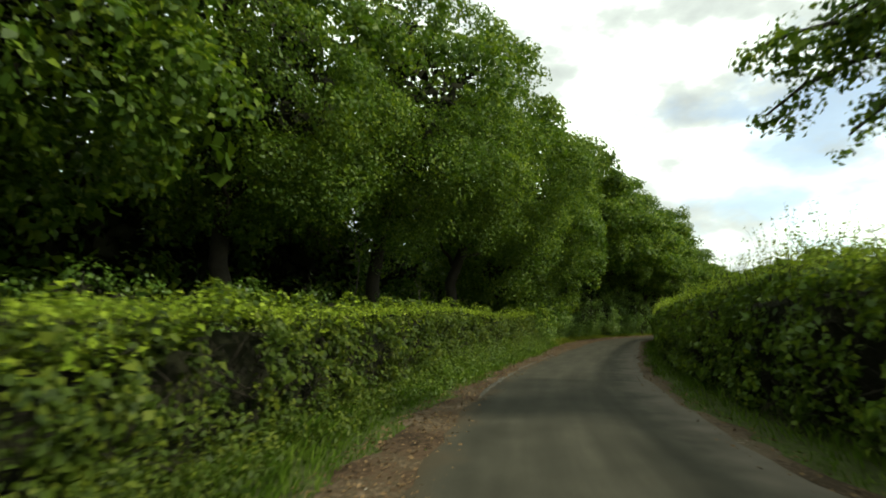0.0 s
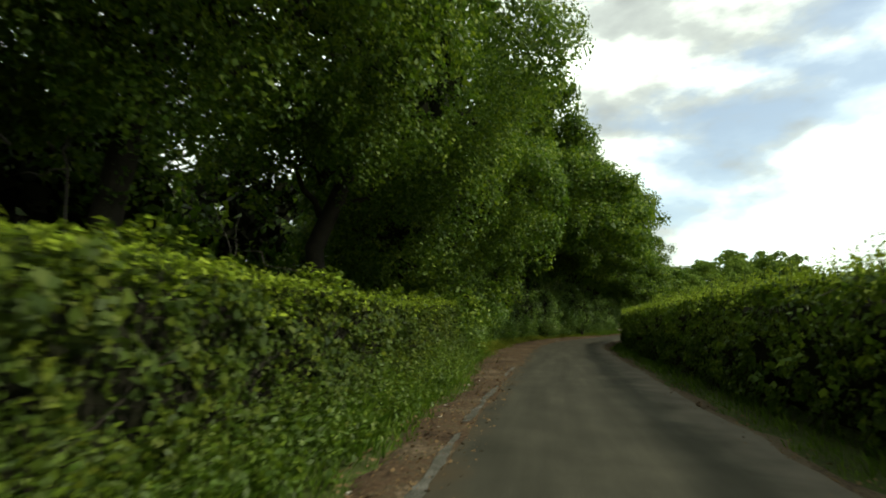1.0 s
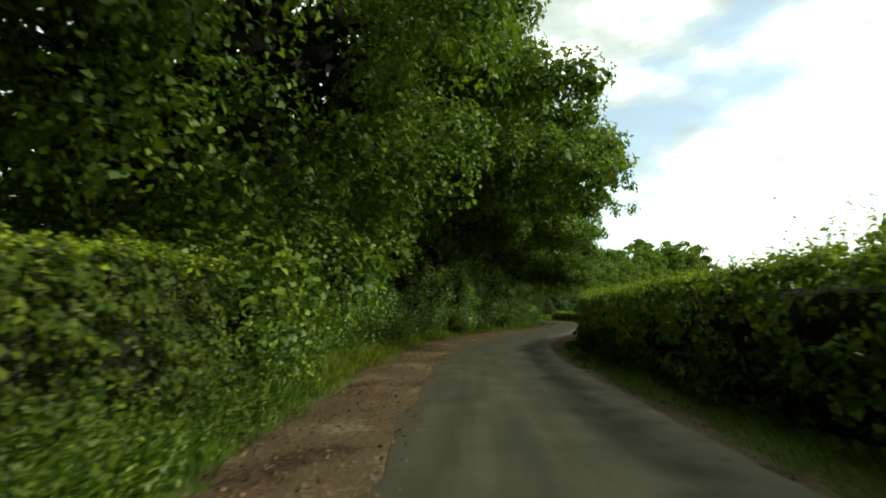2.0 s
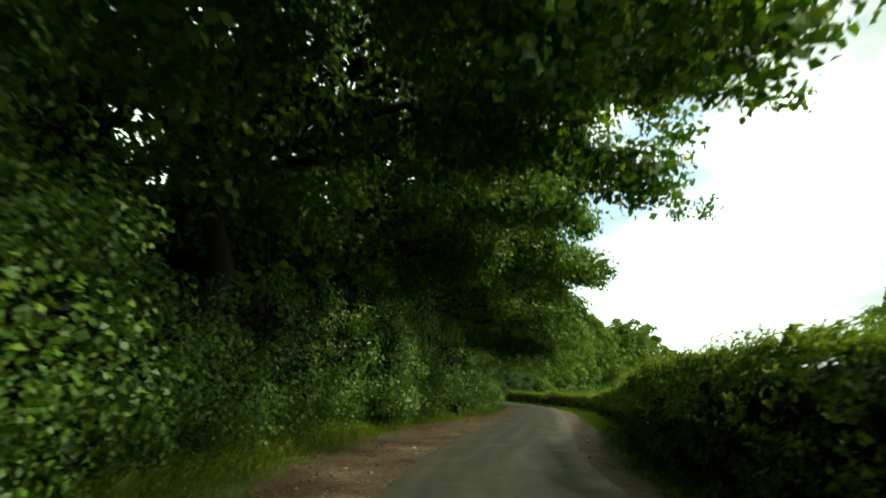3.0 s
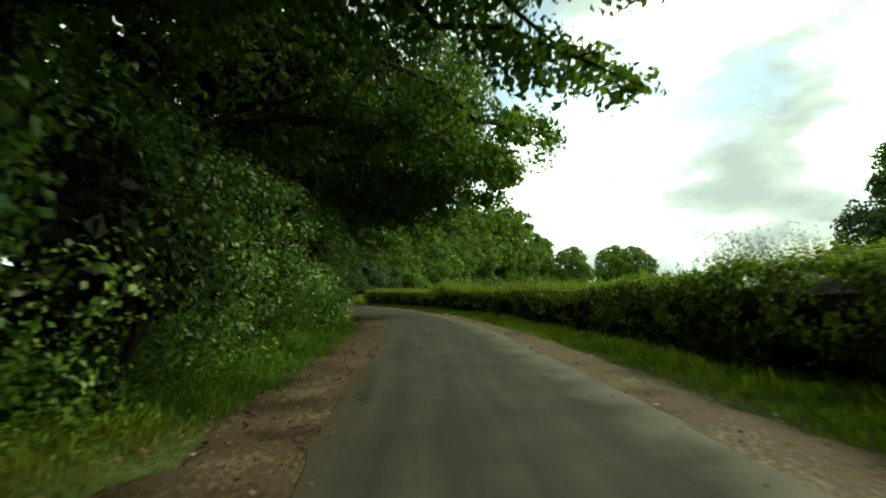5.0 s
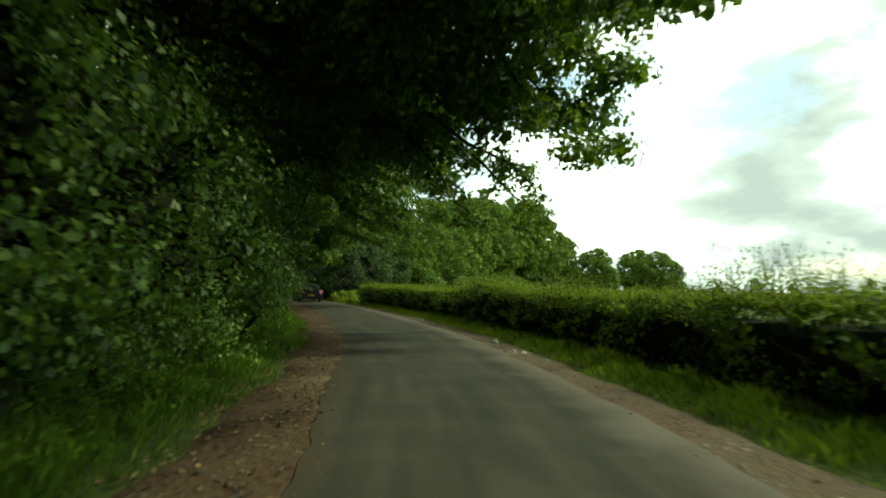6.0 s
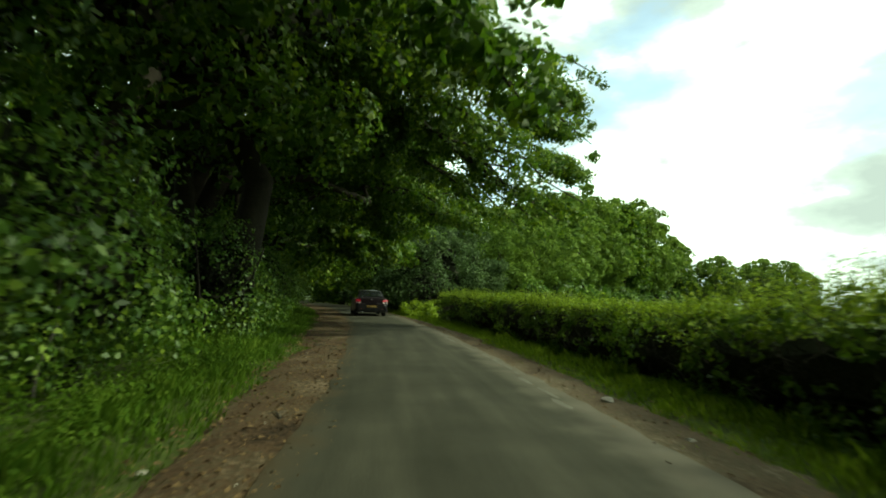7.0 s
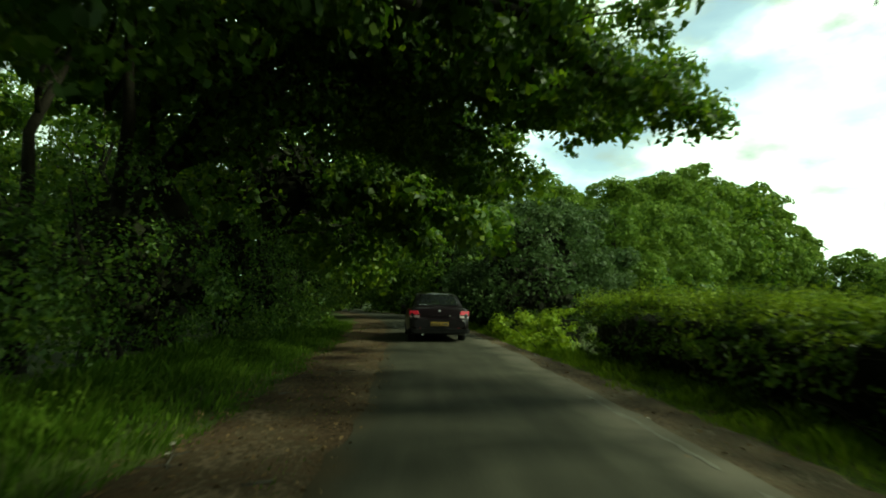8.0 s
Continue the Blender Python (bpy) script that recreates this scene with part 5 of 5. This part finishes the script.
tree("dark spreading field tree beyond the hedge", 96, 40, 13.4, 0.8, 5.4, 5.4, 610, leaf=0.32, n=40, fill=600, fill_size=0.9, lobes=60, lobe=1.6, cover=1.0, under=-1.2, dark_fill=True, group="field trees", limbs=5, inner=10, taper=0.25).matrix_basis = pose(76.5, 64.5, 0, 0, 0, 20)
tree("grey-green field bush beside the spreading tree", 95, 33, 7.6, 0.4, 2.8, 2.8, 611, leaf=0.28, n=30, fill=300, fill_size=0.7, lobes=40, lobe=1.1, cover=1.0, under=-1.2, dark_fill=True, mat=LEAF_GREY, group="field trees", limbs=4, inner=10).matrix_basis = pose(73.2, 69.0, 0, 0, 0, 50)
far_at(dome, 88, 59, 130, 0.95, "broadleaved field tree beyond the hedge")


# ---- the car ahead ----
PAINT = plain("dark_plum_black_paint", (0.006, 0.0035, 0.005), 0.28, 0.0, 0.04)
GLASS = plain("dark_car_glass", (0.012, 0.014, 0.015), 0.06, 0.0, 0.6)
PAINT.node_tree.nodes["Principled BSDF"].inputs["Specular IOR Level"].default_value = 0.25
RUBBER = plain("black_rubber", (0.012, 0.012, 0.012), 0.85)
TRIM = plain("black_plastic_trim", (0.006, 0.006, 0.006), 0.8)
TRIM.node_tree.nodes["Principled BSDF"].inputs["Specular IOR Level"].default_value = 0.15
RED_LENS = plain("red_lamp_lens", (0.40, 0.015, 0.035), 0.25, 0.0, 0.5, 0.3)
REFLECTOR = plain("dark_red_reflector", (0.16, 0.008, 0.01), 0.35)
CLEAR_LENS = plain("clear_lamp_lens", (0.36, 0.28, 0.29), 0.4, 0.0, 0.3)
PLATE = plain("yellow_plate", (0.42, 0.26, 0.03), 0.5)
INK = plain("black_ink", (0.02, 0.02, 0.02), 0.6)
ALLOY = plain("grey_alloy", (0.30, 0.30, 0.31), 0.35, 0.8)
CHROME = plain("chrome", (0.5, 0.5, 0.52), 0.38, 1.0)


def loft(rows, close_ends=True):
    verts, faces = [v for row in rows for v in row], []
    m = len(rows[0])
    for i in range(len(rows) - 1):
        for j in range(m):
            q = (j + 1) % m
            faces.append((i * m + j, i * m + q, (i + 1) * m + q, (i + 1) * m + j))
    if close_ends:
        faces.append(tuple(range(m)))
        faces.append(tuple(range((len(rows) - 1) * m, len(rows) * m))[::-1])
    return verts, faces


def mirrored(half):
    """A ring from its right half, from bottom to top."""
    return half + [(-x, y, z) for (x, y, z) in reversed(half) if abs(x) > 1e-6]


def slab(corners, thick, push):
    """A thin bevelled panel from four corners, front towards push."""
    p = Vector(push).normalized() * thick
    c = [Vector(q) for q in corners]
    mid = sum(c, Vector()) / 4
    inner = [q + (mid - q) * 0.06 + p for q in c]
    verts = [tuple(q - p) for q in c] + [tuple(q + p * 0.4) for q in c] + [tuple(q) for q in inner]
    faces = [(3, 2, 1, 0), (8, 9, 10, 11)]
    for i in range(4):
        j = (i + 1) % 4
        faces += [(i, j, 4 + j, 4 + i), (4 + i, 4 + j, 8 + j, 8 + i)]
    return verts, faces


def disc(x0, x1, y, z, rings, sides=28):
    """A wheel turned about the x axis: rings of (share of the width, radius)."""
    rows = []
    for (u, r) in rings:
        rows.append([(x0 + (x1 - x0) * u, y + r * math.cos(2 * math.pi * k / sides), z + r * math.sin(2 * math.pi * k / sides)) for k in range(sides)])
    return loft(rows)


def saloon():
    car = tagged(new("car"), "dark plum-black saloon car with yellow rear plate on the lane", "car")

    def add(name, vf, mat, parent=car, label="", smooth=False):
        return child(name, mesh_of(name, vf[0], vf[1], mat, smooth), parent, label)
    ST = [(-2.33, .76, .40, .60, .66), (-2.30, .83, .31, .70, .76), (-2.24, .875, .25, .84, .93), (-2.14, .89, .22, .93, 1.03), (-1.75, .90, .20, .95, 1.045), (-1.2, .905, .19, .94, 1.0), (0.0, .905, .19, .91, .97),
          (0.95, .90, .19, .89, .95), (1.6, .88, .20, .82, .88), (2.05, .83, .23, .70, .76), (2.28, .70, .30, .56, .60)]
    rows = []
    for (y, hw, zb, zs, zt) in ST:
        zm = zb + (zs - zb) * 0.55
        rows.append(mirrored([(0, y, zb), (hw * .86, y, zb), (hw * .955, y, zb + .06), (hw * .985, y, zb + (zm - zb) * .5), (hw, y, zm), (hw * .985, y, zs - .03), (hw * .94, y, zs + (zt - zs) * .45), (hw * .80, y, zt), (hw * .4, y, zt + .012), (0, y, zt + .016)]))
    body = add("body", loft(rows), PAINT, smooth=True)
    GH = [(-1.92, .70, 1.045), (-1.50, .655, 1.25), (-1.12, .61, 1.41), (-.75, .60, 1.452), (-.25, .60, 1.465), (.18, .60, 1.44), (.55, .64, 1.26), (1.08, .72, .955)]
    rows = []
    for (y, ht, zr) in GH:
        zb = .93
        rows.append(mirrored([(0, y, zb), (.80, y, zb), (.80 + (ht - .80) * .5, y, zb + (zr - zb) * .55), (ht + .03, y, zr - .035 * min(1, (zr - zb) * 4)), (ht * .86, y, zr), (ht * .45, y, zr + .012), (0, y, zr + .016)]))
    add("roof", loft(rows), PAINT, smooth=True)
    add("rear_window", slab([(-.60, -1.875, 1.085), (.60, -1.875, 1.085), (.51, -1.165, 1.415), (-.51, -1.165, 1.415)], .012, (0, -.45, .9)), GLASS)
    add("windscreen", slab([(.64, 1.02, 1.01), (-.64, 1.02, 1.01), (-.54, .25, 1.43), (.54, .25, 1.43)], .012, (0, .5, .85)), GLASS)
    for sx in (-1, 1):
        for a, b in ((-1.45, -.62), (-.52, .55)):
            c = [(sx * .80, a - .12, .965), (sx * .80, b + .12, .965), (sx * .652, b - (.25 if b > 0 else 0), 1.39), (sx * .652, a + .18, 1.39)]
            add("side_window", slab(c if sx > 0 else c[::-1], .014, (sx, 0, .35)), GLASS)
        # lamps wrap round the corners
        x = sx
        lamp = add("tail_lamp", slab([(x * .60, -2.290, .815), (x * .884, -2.215, .79), (x * .888, -2.198, .92), (x * .64, -2.256, .925)][::1 if sx > 0 else -1], .022, (x * .12, -1, .1)), RED_LENS, label="glossy red rear lamp")
        add("clear_lens", slab([(x * .60, -2.322, .725), (x * .868, -2.252, .725), (x * .886, -2.225, .775), (x * .585, -2.305, .79)][::1 if sx > 0 else -1], .02, (x * .1, -1, .05)), CLEAR_LENS, lamp, "pale lower lamp lens")
        add("reflector", slab([(x * .55, -2.325, .41), (x * .74, -2.30, .41), (x * .74, -2.30, .445), (x * .55, -2.325, .445)][::1 if sx > 0 else -1], .01, (0, -1, 0)), REFLECTOR)
        mir = add("door_mirror", loft([mirrored([(0, .62 + dy, -.07 * k), (.07 * k, .62 + dy, -.06 * k), (.09 * k, .62 + dy, 0), (.06 * k, .62 + dy, .07 * k), (0, .62 + dy, .075 * k)]) for dy, k in ((-.05, .75), (-.03, 1), (.04, .95), (.10, .5))]), PAINT, smooth=True)
        mir.matrix_basis = pose(sx * .985, 0, 1.0)
        for wy in (-1.36, 1.40):
            x0, x1 = sx * .69, sx * .885
            w = add("wheel", disc(x0, x1, wy, .315, [(0, .20), (0.0, .285), (.12, .312), (.5, .316), (.88, .312), (1, .285), (1, .205)]), RUBBER, label="black tyre on a grey rim", smooth=True)
            add("rim", disc(x0, x1, wy, .315, [(.15, .20), (.9, .205), (.96, .19), (.90, .06), (1.0, .05), (1.0, .01)]), ALLOY, w, smooth=True)
    bump = add("bumper", slab([(-.80, -2.335, .27), (.80, -2.335, .27), (.82, -2.33, .40), (-.82, -2.33, .40)], .02, (0, -1, 0)), TRIM, label="black lower bumper strip")
    for sx in (-1, 1):
        add("bumper_end", slab([(sx * .80, -2.325, .27), (sx * .90, -2.19, .27), (sx * .905, -2.19, .40), (sx * .82, -2.32, .40)][::1 if sx > 0 else -1], .015, (sx * .7, -.7, 0)), TRIM, bump)
    add("exhaust", tube([(-.48, -2.05, .24), (-.48, -2.2, .24), (-.48, -2.36, .235)], [.035, .035, .036], 12), CHROME)
    plate = add("number_plate", slab([(-.26, -2.352, .49), (.26, -2.352, .49), (.26, -2.345, .60), (-.26, -2.345, .60)], .012, (0, -1, .1)), PLATE, label="yellow number plate with plain dark bars")
    for k in range(7):
        x = -.205 + .066 * k + (.03 if k > 3 else 0)
        add("bar", slab([(x - .02, -2.366, .51), (x + .02, -2.366, .51), (x + .02, -2.36, .58), (x - .02, -2.36, .58)], .003, (0, -1, .1)), INK, plate)
    add("boot_handle", slab([(-.32, -2.30, .765), (.32, -2.30, .765), (.31, -2.285, .80), (-.31, -2.285, .80)], .012, (0, -1, .2)), PAINT)
    rows = [[(.052 * r * math.cos(k * math.pi / 8), -2.232 - dy, .905 + .045 * r * math.sin(k * math.pi / 8)) for k in range(16)] for r, dy in ((1, -.02), (1, .015), (.8, .022))]
    add("badge", loft(rows), CHROME, label="small round chrome badge")
    add("shut_line", slab([(-.36, -2.318, .725), (.36, -2.318, .725), (.36, -2.318, .735), (-.36, -2.318, .735)], .004, (0, -1, 0)), TRIM)
    return car


saloon().matrix_basis = spot(124.5, 0.76, 0.012, 0)


# ---- small things on the verges ----
def stone(seed):
    rng = np.random.default_rng(seed)
    bm = bmesh.new()
    bmesh.ops.create_icosphere(bm, subdivisions=2, radius=1.0)
    for v in bm.verts:
        v.co *= 0.8 + 0.3 * noise.noise(v.co * 1.4 + Vector((seed, 0, 0)))
        v.co.z = max(v.co.z * 0.55, -0.35)
    me = bpy.data.meshes.new("stone")
    bm.to_mesh(me)
    bm.free()
    me.materials.append(STONE)
    return me


STONES = [stone(k) for k in range(4)]
_q = random.Random(9)


def put_stone(s, d, size):
    ob = tagged(new("stone", STONES[_q.randrange(4)]), "small pale stone lying on the bare earth", "stone", "stones of the verge")
    ob.matrix_basis = spot(s, d, -0.02 + size * 0.2, _q.uniform(0, 360)) @ Matrix.Diagonal((size * _q.uniform(0.8, 1.5), size, size, 1))


for (s, d, r) in ((90.2, 2.75, 0.13), (88.2, 2.75, 0.10), (88.6, 2.68, 0.07), (87.2, 2.85, 0.06), (91.0, 3.05, 0.05), (94.5, 2.9, 0.06), (96.8, 2.8, 0.05), (98.6, 2.8, 0.11), (23.5, -1.42, 0.05), (50.6, -1.25, 0.06)):
    put_stone(s, d, r)
for k in range(90):
    if _q.random() < 0.62:
        s = _q.uniform(2, 122)
        put_stone(s, _q.uniform(float(side_left(s)) + 0.1, -0.8), _q.uniform(0.012, 0.035))
    else:
        s = _q.uniform(44, 122)
        put_stone(s, _q.uniform(2.45, float(side_right(s)) - 0.05), _q.uniform(0.012, 0.04))


def litter(name, s0, s1, d0, d1, k, seed, label):
    """Dead leaves and bits of bark strewn on the earth."""
    rng = np.random.default_rng(seed)
    S = rng.uniform(s0, s1, k)
    a, b = d0(S), d1(S)
    D = a + (b - a) * rng.random(k) ** 1.2
    C = lay(S, D, rng.uniform(0.0, 0.015, k) - 0.008)
    N = unit(rng.normal(size=(k, 3)) * 0.28 + (0, 0, 1))
    V = leaf_quads(C, N, 0.018 + 0.06 * rng.random(k) ** 2.2, rng, 0.6, 0.1)
    return tagged(new(name, quads_mesh(name, V, LITTER)), label, "leaf litter", kind="stuff")


litter("leaf_litter", 2, 135, lambda S: side_left(S) - 0.1, lambda S: np.full(len(S), -0.45), 24000, 91, "brown dead leaves strewn on the earth strip")
litter("leaf_litter", 2, 135, lambda S: side_right(S) + 0.1, lambda S: np.full(len(S), 2.15), 6500, 92, "brown dead leaves strewn on the verge")


def twig(s, d, z, to, seed, r=0.03, label="bare pale dead branch among the leaves", mat=None):
    rng = np.random.default_rng(seed)
    top = tagged(new("dead_branch"), label, "branch", "dead branches")
    P = bent((0, 0, 0), to, rng, 0.15, 0.03, 9)
    v, f = tube(P, np.linspace(r, r * 0.25, 9), 6)
    child("stem", mesh_of("stem", v, f, mat or PALE_BARK, True), top)
    for k in (3, 5, 6):
        e = P[k] + rng.normal(size=3) * 0.25 * np.linalg.norm(to)
        v, f = tube(bent(P[k], e, rng, 0.05, 0.08, 5), np.linspace(r * 0.5, r * 0.12, 5), 5)
        child("twig", mesh_of("twig", v, f, mat or PALE_BARK, True), top)
    top.matrix_basis = spot(s, d, z)


twig(20.6, -9.6, 4.4, (-1.6, -0.4, 1.2), 3, 0.035)
twig(21.4, -9.4, 0.0, (0.2, 0.1, 6.0), 4, 0.05, "slim bare dead stem standing behind the hedge")
twig(19.6, -9.6, 0.0, (-0.9, 0.2, 3.4), 8, 0.03, "slim bare dead stem standing behind the hedge")
twig(24.5, -7.6, 0.0, (0.2, 0.1, 3.8), 9, 0.03, "slim bare dead stem standing behind the hedge")
twig(48.4, -2.45, 2.15, (-1.1, 0.35, 0.05), 5, 0.02)
twig(47.5, -4.4, 0.0, (0.2, 0.3, 3.0), 6, 0.022, "slim bare dead stem standing in the undergrowth")
twig(98.0, -3.6, 0.0, (0.3, 0.4, 3.0), 7, 0.025, "slim bare dead stem standing in the undergrowth")
twig(63.4, 4.25, 1.25, (0.02, -0.04, 0.95), 12, 0.012, "thin upright shoot standing above the field hedge", BARK)
twig(63.9, 4.4, 1.2, (-0.08, 0.1, 0.7), 13, 0.01, "thin upright shoot standing above the field hedge", BARK)


def stick(s, d, ln, turn, seed):
    """A fallen stick with one short side spur, lying on the earth."""
    rng = np.random.default_rng(seed)
    top = tagged(new("stick"), "short fallen stick lying on the bare earth", "stick", "sticks of the verge")
    r = rng.uniform(0.006, 0.012)
    P = bent((0, -ln / 2, r), (0, ln / 2, r), rng, 0.0, 0.04, 6)
    P[:, 2] = np.abs(P[:, 2] - r) * 0.3 + r
    for name, a, b, w in (("stem", P[0], P[-1], r), ("spur", P[3], P[3] + np.array((0.28 * ln, 0.12 * ln, 0.01)), r * 0.6)):
        line = P if name == "stem" else bent(a, b, rng, 0.0, 0.03, 4)
        v, f = tube(line, np.linspace(w, w * 0.45, len(line)), 5)
        child(name, mesh_of(name, v, f, PALE_BARK, True), top)
    top.matrix_basis = spot(s, d, -0.006, turn)


_f = random.Random(77)
for k in range(26):
    s = _f.uniform(104, 116) if k < 12 else _f.uniform(48, 64) if k < 19 else _f.uniform(70, 100)
    stick(s, _f.uniform(float(side_left(s)) + 0.25, -0.95), _f.uniform(0.15, 0.5), _f.uniform(0, 360), 140 + k)
